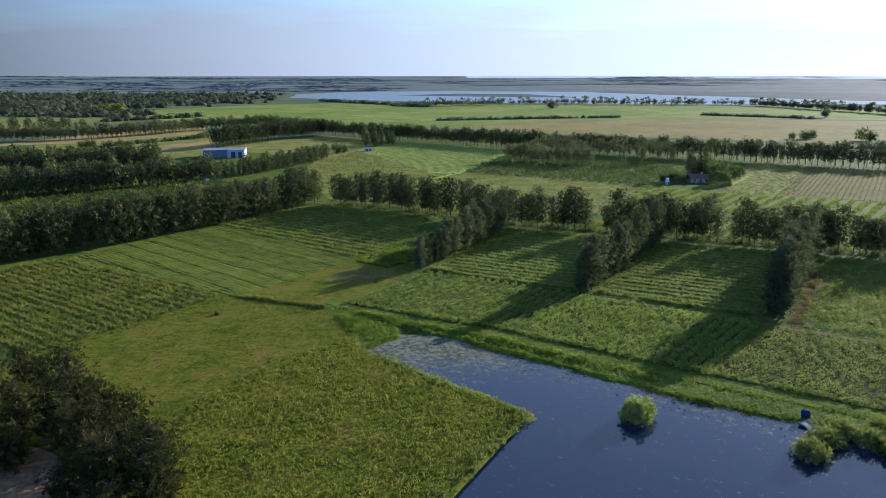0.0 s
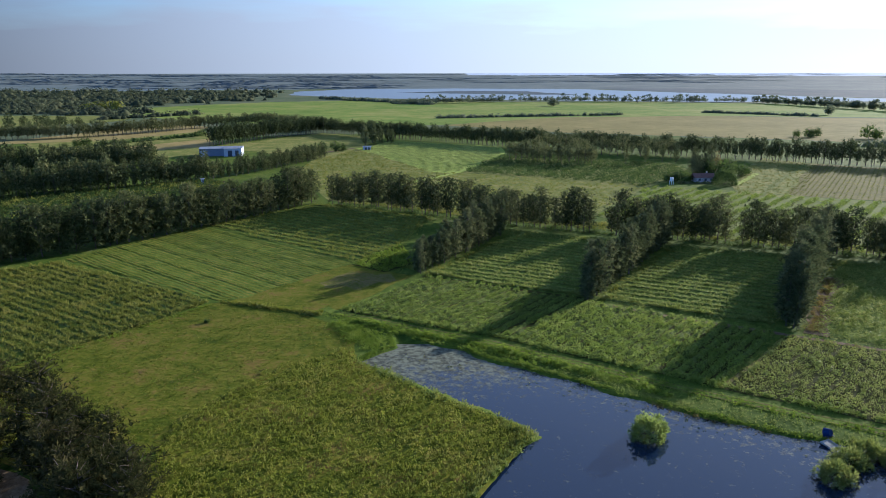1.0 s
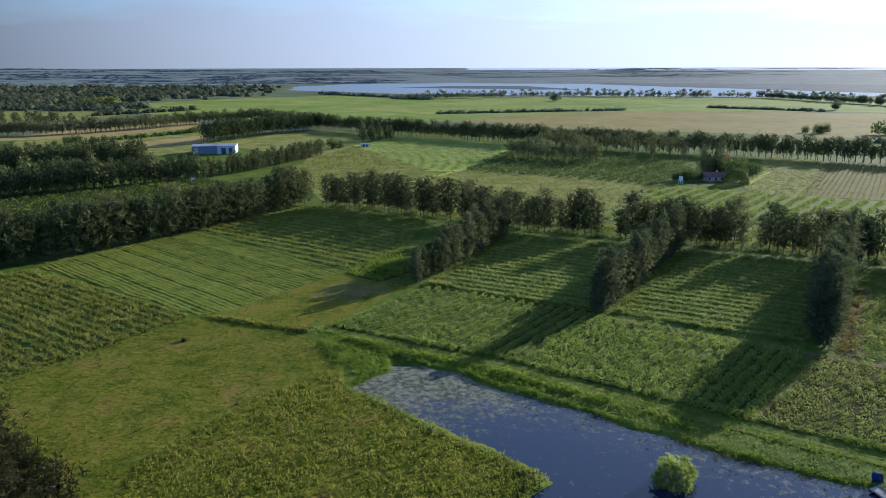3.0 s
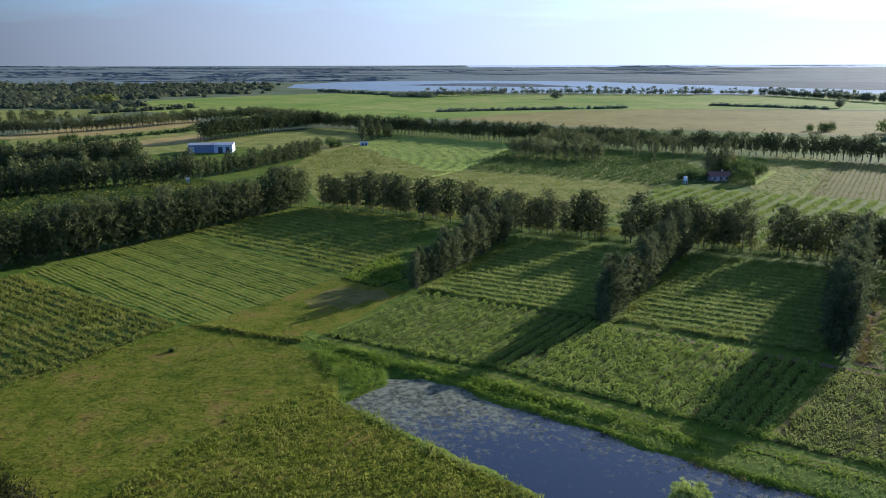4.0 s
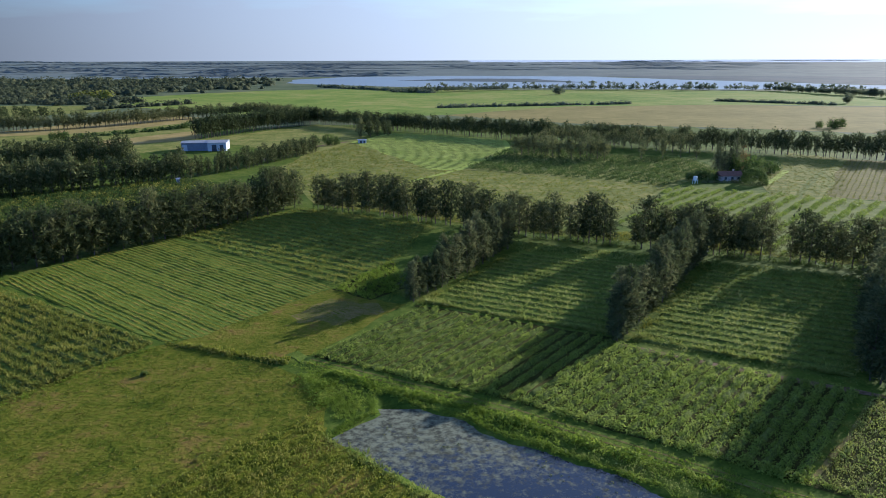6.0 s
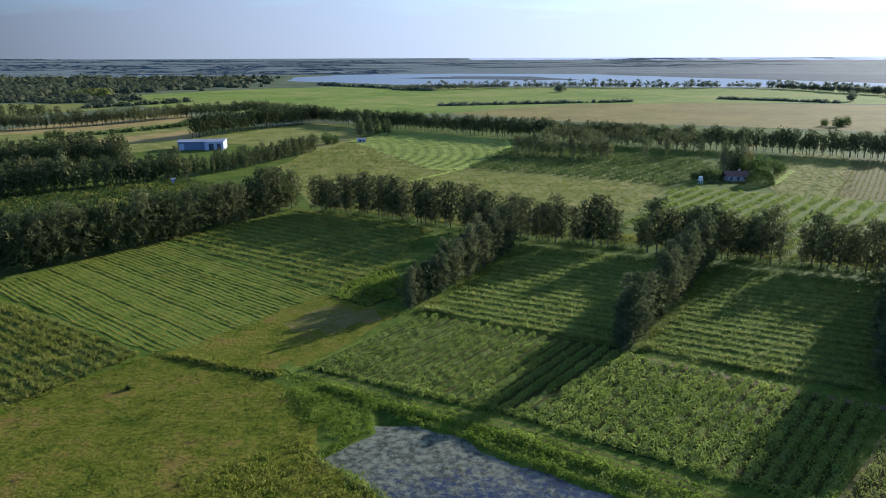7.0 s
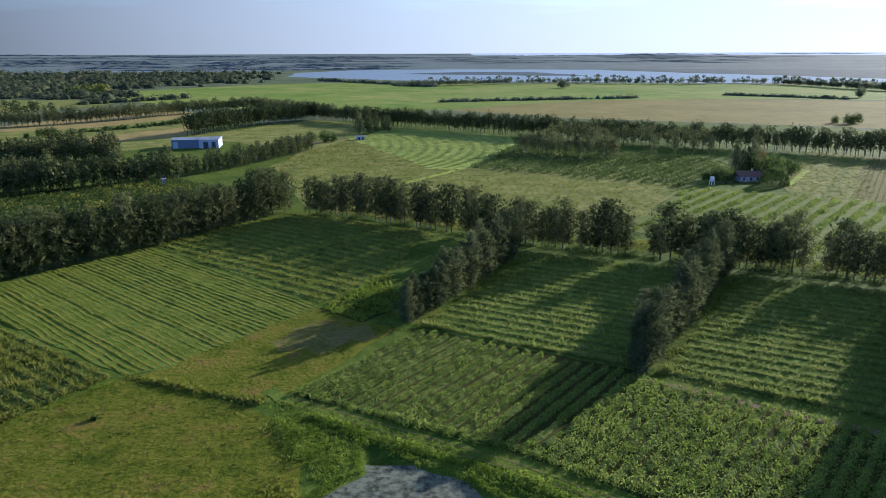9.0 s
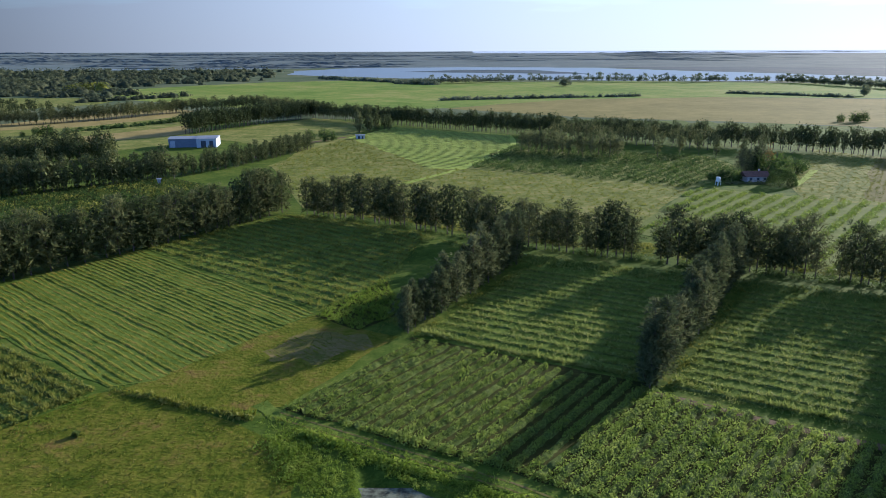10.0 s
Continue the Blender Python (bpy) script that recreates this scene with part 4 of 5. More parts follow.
DARK = "tall dark green windbreak tree with dense feathery foliage"
SPUR = "grey-green feathery windbreak tree clothed nearly to the ground"
BARE = "tall dark windbreak tree with a bare lower trunk"
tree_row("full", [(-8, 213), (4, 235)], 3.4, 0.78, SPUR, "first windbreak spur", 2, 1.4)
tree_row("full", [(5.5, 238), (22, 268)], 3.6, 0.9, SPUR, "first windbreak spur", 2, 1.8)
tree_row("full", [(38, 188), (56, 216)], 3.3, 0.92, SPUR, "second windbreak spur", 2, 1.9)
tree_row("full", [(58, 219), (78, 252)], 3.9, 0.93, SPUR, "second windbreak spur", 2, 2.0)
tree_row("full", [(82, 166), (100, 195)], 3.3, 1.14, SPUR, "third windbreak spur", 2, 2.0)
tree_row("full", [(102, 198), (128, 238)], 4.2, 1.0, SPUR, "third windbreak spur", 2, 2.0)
tree_row("open", [(-52, 327), (-33, 320), (-14, 309), (4, 297), (24, 283), (59, 268), (93, 254), (131, 237), (175, 216)], 2.2, 1.06, BARE,
         "long windbreak", 1, holes=((44, 48.5), (64, 66.5), (125, 129), (172, 175)), clump=9)
tree_row("broad", [(-168, 196), (-146, 221), (-117, 250), (-91, 283), (-60, 333)], 4.9, 1.12, DARK, "windbreak beside the hay field")
tree_row("mid", [(-172, 200), (-150, 225), (-121, 254), (-95, 287), (-64, 337)], 5.6, 1.15, DARK, "back row of the hay field windbreak", belt=True)
tree_row("mid", [(-264, 310), (-201, 358), (-172, 378)], 4.4, 1.15, DARK, "windbreak behind the green strip", 3, 7, belt=True)
tree_row("mid", [(-330, 408), (-256, 440), (-188, 467)], 4.4, 1.14, DARK, "dark tree row before the sheds", 3, 8, belt=True)
tree_row("mid", [(-171, 376), (-130, 410)], 4.6, 1.1, DARK, "windbreak behind the green strip", 2, 6, belt=True)
tree_row("mid", [(-130, 412), (-112, 440), (-95, 484), (-85, 511)], 4.4, 0.78, DARK, "lower windbreak beside the lined field", 2, 5, belt=True)
tree_row("far", [(-189, 584), (-162, 646), (-121, 712)], 4.2, 1.15, BARE, "windbreak behind the shed", 2, 6, belt=True)
tree_row("far", [(-121, 712), (-41, 648), (50, 584), (200, 500), (360, 408)], 3.9, 1.04, BARE, "far windbreak", 2, 4.5, belt=True)
tree_row("far", [(46, 500), (76, 478), (100, 470)], 4.5, 0.95, BARE, "clump before the far windbreak", 2, 9, belt=True)
tree_row("far", [(70, 546), (165, 494)], 5.0, 1.0, BARE, "clump before the far windbreak", 1, 7, belt=True)
tree_row("far", [(-400, 640), (-337, 662), (-293, 706), (-262, 770), (-200, 820), (-121, 730)], 4.2, 0.95, BARE, "tree row behind the stubble", 2, 7, belt=True)
for i in range(26):
    plant("far", -470 + i * 4.2 + rng.normal(0, 6), 690 + rng.uniform(-25, 90), 1.1, BARE, "wood at the stubble's end", True)
for x, y in ((-66, 603), (-60, 612), (-52, 604), (-47, 612), (-43, 604), (-57, 598), (-64, 594), (119, 467), (133, 472), (150, 462), (146, 478)):
    plant("mid" if x < 0 else "far", x, y, 1.2 if x < 0 else 0.9, DARK if x < 0 else BARE, "lone trees")
for x, y, sz in ((-76, 546, 0.95), (-80.5, 543, 0.75)):
    plant("round", x, y, sz, "round dark leafy tree near the small white hut", "trees by the hut")

# ---- crops and grass ----
SHRUB = [leaf_dome(54, 0.3, 0.55, 100 + i, 0.0, 0.45, 0.7) for i in range(6)]
LEAFY = [leaf_dome(13, 0.56, 0.6, 120 + i, 0.0, 0.35, 0.7) for i in range(6)]
THIN = [leaf_dome(16, 0.46, 0.5, 135 + i, 0.0, 0.5, 0.65) for i in range(6)]
FINE = [leaf_dome(24, 0.37, 0.5, 130 + i, 0.0, 0.5, 0.65) for i in range(6)]
GRASS = [tuft(7, 1.0, 0.12, 52, 140 + i) for i in range(6)]
MOWED = [tuft(4, 1.1, 0.2, 70, 150 + i) for i in range(6)]
CORN = [tuft(10, 0.95, 0.09, 62, 160 + i, 0.05) for i in range(5)]
BLOB = [lump(180 + i, 0.26, -0.2, 34, 0.27) for i in range(6)]


def crop(name, corners, degrees, gap, step, size, kinds, mat, label, jitter=0.2, tall=1.0, skip=0.0):
    p, _ = in_rows(corners, degrees, gap, step, jitter)
    p = p[(rng.uniform(0, 1, len(p)) > skip) & (distance(p, corners) > 0.1)]
    s = size * rng.uniform(0.7, 1.25, len(p)) * (1 + 0.18 * wobble(p, 6, 8))
    return stuff(name, spread_out(kinds, up(p, 0.03), np.stack([s, s, s * tall], 1)), M[mat], label, "crop")


def ridges(corners, degrees, gap, high, wide, mat, label, step=0.8, skip=0.12, sway=0.35, name="swaths", category="hay", vary=0, rough=1.0):
    """Low uneven ridges of leaves, cut grass or light-blocking cores along parallel rows."""
    p, number = in_rows(corners, degrees, gap, step, 0.0)
    a = radians(degrees)
    u, v = np.array([math.cos(a), math.sin(a)]), np.array([-math.sin(a), math.cos(a)])
    pile = []
    for k in np.unique(number):
        q = p[number == k]
        q = q[np.argsort(q @ u)]
        q = q + v * (wobble(q, 9, 12) * sway)[:, None]
        h = high * rng.choice((0.3, 0.55, 0.8, 1.2)) ** vary * np.clip(0.75 + rough * (0.5 * wobble(q, 4, 13) + rng.uniform(-0.3, 0.3, len(q))), 0.05, 2) * (rng.uniform(0, 1, len(q)) > skip)
        w = wide / 2 * rng.uniform(0.7, 1.3, len(q))
        verts = np.concatenate([up(q - v * w[:, None]), np.c_[q, h], up(q + v * w[:, None])])
        n = len(q)
        i = np.arange(n - 1)
        pile.append((verts, np.concatenate([np.stack([i, i + 1, i + n], 1), np.stack([i + 1, i + n + 1, i + n], 1),
                                            np.stack([i + n, i + n + 1, i + 2 * n], 1), np.stack([i + n + 1, i + 2 * n + 1, i + 2 * n], 1)])))
    return stuff(name, join(pile), M[mat], label, category)


crop("shrub_rows", [(-26, 180), (-5, 210), (39.2, 187.6), (15.4, 159.4)], 52.5, 2.65, 0.7, 0.74, SHRUB, "crop_a", "grey-green shrubs in straight rows", 0.05, 1.75)
crop("lane_grass", BLOCK_B, 50, 1.25, 1.3, 0.85, THIN, "crop_a", "young leafy growth between shrub rows", 0.5)
crop("shrub_rows", BLOCK_B, 50, 2.5, 1.0, 0.92, SHRUB, "crop_a", "dense leafy green shrubs in rows", 0.2, 1.45)
crop("leafy_rows", BLOCK_C, 50, 1.9, 0.75, 0.92, FINE, "crop_b", "low leafy crop in narrow rows", 0.4, 1.1)
# solid cores added inside the rows: they block light and darken the gaps
ridges([(-26, 180), (-5, 210), (39.2, 187.6), (15.4, 159.4)], 52.5, 2.65, 0.85, 1.3, "dark_core", "solid dark core added inside shrub rows to block light", 0.7, 0.0, 0.0, "row_cores", "crop")
ridges(BLOCK_B, 50, 2.5, 0.85, 1.4, "dark_core", "solid dark core added inside shrub rows to block light", 0.7, 0.03, 0.0, "row_cores", "crop")
ROWS_A = [(-4, 212), (24, 261), (66, 245), (38, 190)]
ROWS_B = [(43, 189), (78, 241), (120, 223), (80, 168)]
for rows_plot, filled in ((ROWS_A, BACK_A), (ROWS_B, BACK_B)):
    crop("crop_rows", rows_plot, -27, 3.8, 0.55, 0.95, CORN, "crop_b", "bright green crop in wide rows", 0.26)
    crop("crop_rows", rows_plot, -27, 3.8, 0.85, 0.8, THIN, "crop_b", "leafy crop in wide rows", 0.4, 0.8)
    ridges(rows_plot, -27, 3.8, 0.3, 0.9, "dark_core", "solid dark core added inside crop rows to block light", 0.8, 0.03, 0.0, "row_cores", "crop")
    crop("lane_grass", filled, -27, 1.27, 1.7, 0.72, GRASS, "crop_b", "loose green grass between crop rows", 0.5)
crop("leafy_rows", BACK_C, 58, 2.0, 0.8, 1.05, FINE, "crop_b", "uneven green crop beside a spur", 0.6)
crop("crop_rows", LEFT_CROP, -34, 2.8, 0.52, 1.15, GRASS, "crop_c", "tall dark green crop in rows", 0.28)
crop("crop_rows", LEFT_CROP, -34, 2.8, 0.95, 0.95, THIN, "crop_c", "leafy tall crop in rows", 0.5, 0.9)
ridges(LEFT_CROP, -34, 2.8, 0.5, 1.3, "dark_core", "solid dark core added inside tall crop rows to block light", 0.9, 0.04, 0.25, "row_cores", "crop")
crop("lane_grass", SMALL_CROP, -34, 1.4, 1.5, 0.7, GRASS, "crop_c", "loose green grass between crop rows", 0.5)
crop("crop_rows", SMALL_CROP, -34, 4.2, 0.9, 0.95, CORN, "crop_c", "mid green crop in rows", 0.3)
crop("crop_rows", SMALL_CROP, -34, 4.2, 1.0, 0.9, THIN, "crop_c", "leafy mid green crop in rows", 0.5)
ridges(SMALL_CROP, -34, 4.2, 0.42, 1.1, "dark_core", "solid dark core added inside crop rows to block light", 1.0, 0.1, 0.2, "row_cores", "crop")
crop("crop_rows", LUSH_PATCH, 58, 1.1, 0.6, 1.2, CORN, "lush", "bright green tall crop", 0.3)
ridges(HAY, -40, 1.55, 0.27, 1.0, "hay", "raked ridges of drying hay", 0.9, 0.02, 0.3, vary=0.45, rough=0.4)
ridges(VERGE, -40, 1.6, 0.08, 0.8, "mown", "faint mowing ridges in the grass")
crop("swaths", HAY, -40, 1.55, 1.1, 0.34, GRASS, "hay_blades", "thin rows of cut hay", 0.12)
crop("swaths", HAY, -40, 8.1, 0.4, 0.48, GRASS, "crop_c", "thicker rows of uncut grass", 0.2, 1.0, skip=0.3)
crop("crop_rows", STRIP, 36, 2.5, 1.1, 1.35, THIN, "broadleaf", "leafy crop between two tree rows", 0.5)
crop("young_trees", SHRUB_BLOCK, 52, 5.4, 0.9, 1.6, FINE, "broadleaf", "overgrown young trees in rows", 0.8, 1.15, 0.12)
ridges(LINED, -33, 4.0, 0.32, 1.1, "orchard_grass", "low clipped vine rows", 2.0, 0.02, 0.02, rough=0.5)
crop("vine_rows", LINED, -33, 4.0, 2.2, 0.45, LEAFY, "crop_c", "thin green vine rows", 0.3)
crop("orchard_rows", ORCHARD, 50, 6.1, 0.65, 1.5, THIN, "crop_a", "young orchard bushes in rows", 0.5, 0.8)
crop("crop_rows", PALE_PLOT, 57, 2.4, 1.9, 0.5, LEAFY, "crop_c", "sparse low plants in rows", 0.25)
crop("rough_tufts", ROUGH_MID, 20, 2.7, 2.7, 0.9, LEAFY, "tall_grass", "rough tufts in the pasture", 0.9, 0.7)
crop("rough_tufts", ROUGH_CORNER, 60, 5.0, 1.6, 1.1, LEAFY, "crop_c", "low shrubs in loose rows", 0.9, 0.9, 0.15)
crop("rough_tufts", GREEN_PLOT, 20, 3.0, 2.2, 0.8, LEAFY, "crop_c", "rough tufts in the plot", 1.0, 0.7)


def meadow(name, corners, per_m2, size, kinds, mat, label, patch=6.0, tall=1.0, fade=0.5):
    p = anywhere(corners, per_m2)
    s = size * rng.uniform(0.6, 1.3, len(p)) * np.clip(1 + 0.4 * wobble(p, patch, 9), 0.4, 2) * np.clip(0.45 + distance(p, corners) / fade, 0, 1)
    return stuff(name, spread_out(kinds, up(p, -0.02), np.stack([s, s, s * tall], 1)), M[mat], label, "grass")


meadow("crop_rows", STRIP, 0.12, 1.5, THIN, "crop_c", "light green bushes between two tree rows", 14)
meadow("crop_rows", LEFT_CROP, 1.1, 0.95, GRASS, "crop_c", "loose tall crop between the rows", 5)
meadow("tall_grass", WEEDS, 3.0, 0.6, GRASS, "tall_grass", "tall weedy grass and seed heads", fade=3)
ridges(WEEDS, 61, 2.2, 0.3, 1.2, "mown", "dense low weeds in faint rows", 0.9, 0.0, 0.0, "row_cores", "grass")
crop("weed_leaves", WEEDS, 61, 2.2, 0.65, 0.7, THIN, "tall_grass", "leafy weeds in faint rows", 0.3, 1.35)
meadow("mown_weeds", MOWN, 0.05, 0.42, THIN, "broadleaf", "scattered dark weeds on the mown meadow", 8)
meadow("mown_tufts", MOWN, 1.3, 0.36, MOWED, "hay_blades", "short tufts left after mowing", 3)
meadow("mown_tufts", MOWN, 0.4, 0.34, MOWED, "dry_blades", "brown dry tufts left after mowing", 7)
meadow("mown_tufts", MOWN, 0.3, 0.34, LEAFY, "hay_blades", "dark flat weeds in the mown meadow", 5)
meadow("mown_tufts", BARE_PATCH, 1.2, 0.28, MOWED, "hay_blades", "thin grass on bare ground", 4)
meadow("mown_tufts", [(-42, 203), (-30, 221), (-14, 213), (-9, 206), (-22, 193)], 0.9, 0.3, MOWED, "dry_blades", "brown dry tufts round bare ground", 4, fade=6)
meadow("mown_tufts", VERGE, 1.2, 0.3, GRASS, "hay_blades", "short tufts left after mowing", 9)
HEADLAND = [(-52, 318), (-14, 300), (26, 274), (59, 259), (93, 245), (131, 228), (165, 212), (165, 208), (122, 224), (80, 241), (69, 246), (26, 262), (4, 282), (-5, 298), (-56, 328)]
meadow("headland_grass", HEADLAND, 1.5, 0.82, GRASS, "crop_b", "loose grass below the windbreak")
meadow("lane_grass", [(79, 161.5), (87, 163), (122, 143), (138, 134), (133, 131)], 2.2, 0.5, GRASS, "crop_b", "loose grass along the farm track")
meadow("lane_grass", [(40, 188.5), (43, 189), (80, 168), (79.5, 166)], 2.2, 0.5, GRASS, "crop_b", "loose grass along the farm track")
BANK_LOW = [(-27, 174), (11, 155), (46, 131), (102, 98), (110, 88), (75, 110), (48, 123), (26, 139), (14.5, 146.5), (8, 150.5), (4.5, 154.5), (-1, 158), (-6.5, 160.5), (-9, 164), (-12.5, 163), (-11, 157), (-14.5, 154), (-20, 158), (-22, 166)]
BANK_EAST = [(20, 149.3), (46, 131), (102, 98), (110, 88), (75, 110), (48, 123), (26, 139), (20, 142.6)]
BANK_WEST = [p for p in BANK_LOW if p[0] < 15]
BANK_WEST = BANK_WEST[:2] + [(20, 149.3), (20, 142.6)] + BANK_WEST[2:]
for plot, mat in ((BANK_WEST, "lush"), (BANK_EAST, "crop_b")):
    meadow("bank_grass", plot, 2.4, 0.55 if plot is BANK_WEST else 0.4, GRASS, mat, "green grass on the pond bank", 4)
    meadow("bank_leaves", plot, 0.9 if plot is BANK_WEST else 0.3, 0.4, THIN, mat, "leafy weeds on the pond bank", 4)


def along(line, width, per_m):
    pts = [np.array(p, float) for p in line]
    out_p = []
    for a, b in zip(pts, pts[1:]):
        n = int(np.linalg.norm(b - a) * per_m)
        s = rng.uniform(0, 1, n)[:, None]
        out_p.append(a + (b - a) * s + rng.normal(0, width / 2, (n, 2)))
    return np.concatenate(out_p)


def edging(name, line, width, per_m, size, kinds, mat, label, z=0.0):
    p = along(line, width, per_m)
    s = size * rng.uniform(0.6, 1.3, len(p)) * np.clip(1 + 0.5 * wobble(p, 5, 4), 0.4, 2)
    return stuff(name, spread_out(kinds, up(p, z), s), M[mat], label, "grass")


edging("ditch_reeds", [(-59, 187.5), (-45, 182), (-31, 177)], 1.2, 9, 0.95, GRASS, "tall_grass", "rank grass along a ditch")
edging("ditch_weeds", [(-59, 187), (-45, 181.5), (-31, 176.5)], 0.7, 4, 0.8, LEAFY, "crop_c", "dark weeds along a ditch")
edging("shore_reeds", [(-18, 148), (-14, 153.5), (-11, 156.5), (-12.5, 163), (-9, 164), (-6, 160.5), (-1, 158), (5, 154.5), (9, 150.5), (15, 146.5), (26, 139), (36, 131.5), (48, 123), (61, 116), (75, 110), (112, 88)], 0.8, 10, 0.5,
       THIN, "lush", "leafy reeds at the water's edge", -0.15)
edging("shore_reeds", [(-18, 147), (-14, 143), (-8.5, 138), (-3, 132.5), (3, 127.5), (10, 122), (15, 116), (10, 109), (5, 101), (-1, 91), (-7, 80)], 1.5, 15, 0.75,
       GRASS, "crop_b", "bright grass at the water's edge", -0.1)
edging("bank_weeds", [(-25, 171), (-20, 163), (-16, 157)], 3.8, 42, 0.6, THIN, "lush", "lush bright weeds at the pond's tip")
edging("bank_weeds", [(-24, 173), (11, 154.5), (40, 134.8)], 0.7, 6, 0.85, THIN, "lush", "taller weeds along the bank")
edging("bank_weeds", [(-14, 166), (6, 157), (17, 149.5), (44, 130)], 1.0, 4.0, 0.75, THIN, "lush", "taller weeds along the bank")
edging("lane_grass", [(-61, 184.5), (-72.5, 167), (-91, 141)], 1.6, 9, 0.4, GRASS, "lush", "bright short grass along the tall crop")
edging("field_edge", [(-63, 186.5), (-74, 169), (-92.5, 143)], 1.1, 2.2, 0.85, FINE, "crop_c", "uneven clumps at the tall crop's edge")
edging("shore_reeds", [(-14.5, 62), (-7.5, 80), (-1.5, 91), (4.5, 101), (9.5, 109), (14, 116), (9.5, 121.5), (2.5, 127)], 1.3, 9, 0.75, GRASS, "crop_c", "bright rank grass on the weed field's shore")
edging("field_edge", [(-25, 180.3), (13.5, 161), (15, 160), (53, 135.3), (55, 134.5), (104, 104.3)], 0.5, 2.2, 0.95, SHRUB, "crop_a", "dense shrubs along the plots' front edge")
edging("lane_grass", [(-27.5, 176.8), (11, 157), (46.5, 133), (102.5, 100)], 2.4, 24, 0.4, GRASS, "lush", "bright short grass on the wheel track")
edging("crop_rows", [(-3.5, 213.3), (15.8, 202.8), (38.6, 191.6)], 0.4, 4, 1.5, CORN, "crop_b", "taller row at the plot's edge")
edging("crop_rows", [(43.5, 190.5), (61, 179.5), (80, 169.5)], 0.4, 4, 1.5, CORN, "crop_b", "taller row at the plot's edge")
edging("brown_reeds", [(38, 128.4), (46, 122.6), (56, 117)], 1.3, 3.0, 0.42, LEAFY, "dry_blades", "brown withered reeds in the shallows", -0.4)
edging("brush_heap", [(87, 163), (97, 181), (114, 206)], 1.8, 7.0, 0.8, CORN, "dry_blades", "heaped brown brushwood on bare soil")
edging("lily_leaves", [(-10, 151), (10, 143), (30, 130), (46, 119), (62, 110)], 2.6, 1.6, 0.22, LEAFY, "rough_grass", "floating weed tufts in the shallows", -0.45)
for line in ([(-5, 212), (22, 258)], [(-14, 214), (14, 264)], [(42, 188), (78, 243)],
             [(35, 190), (68, 248)], [(84, 163), (124, 226)], [(78, 168), (120, 230)], [(-29, 226), (-15, 250), (-5, 298)], [(79, 161), (130, 135)], [(79, 160), (54, 134)]):
    edging("lane_grass", line, 2.2, 7, 0.5, GRASS, "crop_c", "rank grass along a lane between plots")
edging("undergrowth", [(-52, 327), (-14, 309), (24, 283), (59, 268), (93, 254), (131, 237), (175, 216)], 1.6, 1.8, 1.3, SHRUB, "broadleaf",
       "low undergrowth below the windbreak")
meadow("headland_grass", [(-48, 332), (-12, 313), (28, 288), (62, 272), (96, 258), (134, 241), (172, 224), (180, 230), (140, 252), (100, 266), (70, 284), (34, 298), (-6, 322), (-44, 340)], 1.6, 0.8, GRASS, "crop_c", "rank grass behind the windbreak")


# ---- bushes, near trees and small things ----
def bush(x, y, z, radius, height, label, mat, seed, count=420, clipped=False):
    r = np.random.default_rng(seed)
    places, axes = [], []
    for i in range(count):
        az, t = r.uniform(0, 2 * np.pi), r.uniform(0, 1)
        el = math.asin(t)
        k = r.uniform(0.88, 1) if clipped else r.uniform(0.55, 1) * (1 + 0.18 * math.sin(az * 4 + seed))
        d = np.array([math.cos(az) * math.cos(el) * radius, math.sin(az) * math.cos(el) * radius, math.sin(el) * height])
        places.append(d * k + (0, 0, 0.25))
        axes.append(d / np.linalg.norm(d) + (0, 0, 0.4) + r.normal(0, 0.2, 3))
    kinds = [leaf_dome(12, 0.5, 0.6, seed * 7 + i) if clipped else tuft(13, 0.75, 0.085, 55, seed * 7 + i) for i in range(4)]
    root = new("bush")
    root.matrix_world = pose(x, y, z)
    new("foliage", mesh_of("foliage", *spread_out(kinds, places, r.uniform(0.7, 1.2, count), np.array(axes)), M[mat])).parent = root
    for a in np.arange(6) * 1.05:
        tip = (math.cos(a) * 0.4 * radius, math.sin(a) * 0.4 * radius, height * 0.45)
        new("stem", mesh_of("stem", *tube([(0, 0, -0.4), tip], (0.09, 0.03), 5), M["bark"])).parent = root
    return tagged(root, label, "bush")


bush(34.9, 115.8, -0.5, 3.0, 3.9, "round light green willow bush standing in the pond", "willow", 51, 620)
for i, (x, y, rad, hgt) in enumerate(((59.5, 103, 2.6, 2.7), (64, 107, 2.8, 2.6), (68, 109.5, 2.6, 2.8), (71.5, 106.5, 2.8, 2.3), (76, 110, 3.4, 3.0), (74, 103, 2.4, 2.4))):
    bush(x, y, -0.5, rad, hgt, "mid green willow bush at the pond's bank", "crop_b", 60 + i, 380)

NEAR = "dark broad tree with dense foliage by a dirt yard"
for x, y, s in ((-84, 131, 1.0), (-77, 125, 1.05), (-70, 121, 1.0), (-63, 116, 1.05), (-57, 110, 1.05), (-51, 105, 1.0), (-46, 99, 1.0),
                (-42, 93, 1.0), (-82, 118, 1.05), (-74, 113, 1.0), (-66, 108, 1.0), (-59, 102, 1.05), (-53, 96, 1.0), (-47, 89, 0.95),
                (-40, 86, 0.95), (-88, 110, 1.0), (-44, 82, 0.9), (-53, 87, 0.9), (-80, 104, 1.0), (-72, 98, 1.05), (-86, 98, 1.1), (-78, 90, 1.0), (-50, 91, 1.1), (-47, 95, 1.0), (-56, 104, 1.0), (-63, 110, 1.0), (-41, 89, 1.0), (-70, 104, 1.05), (-67, 98.5, 0.85), (-50, 98, 1.0)):
    plant("grove", x, y, s * 1.12, NEAR, "grove by the yard")
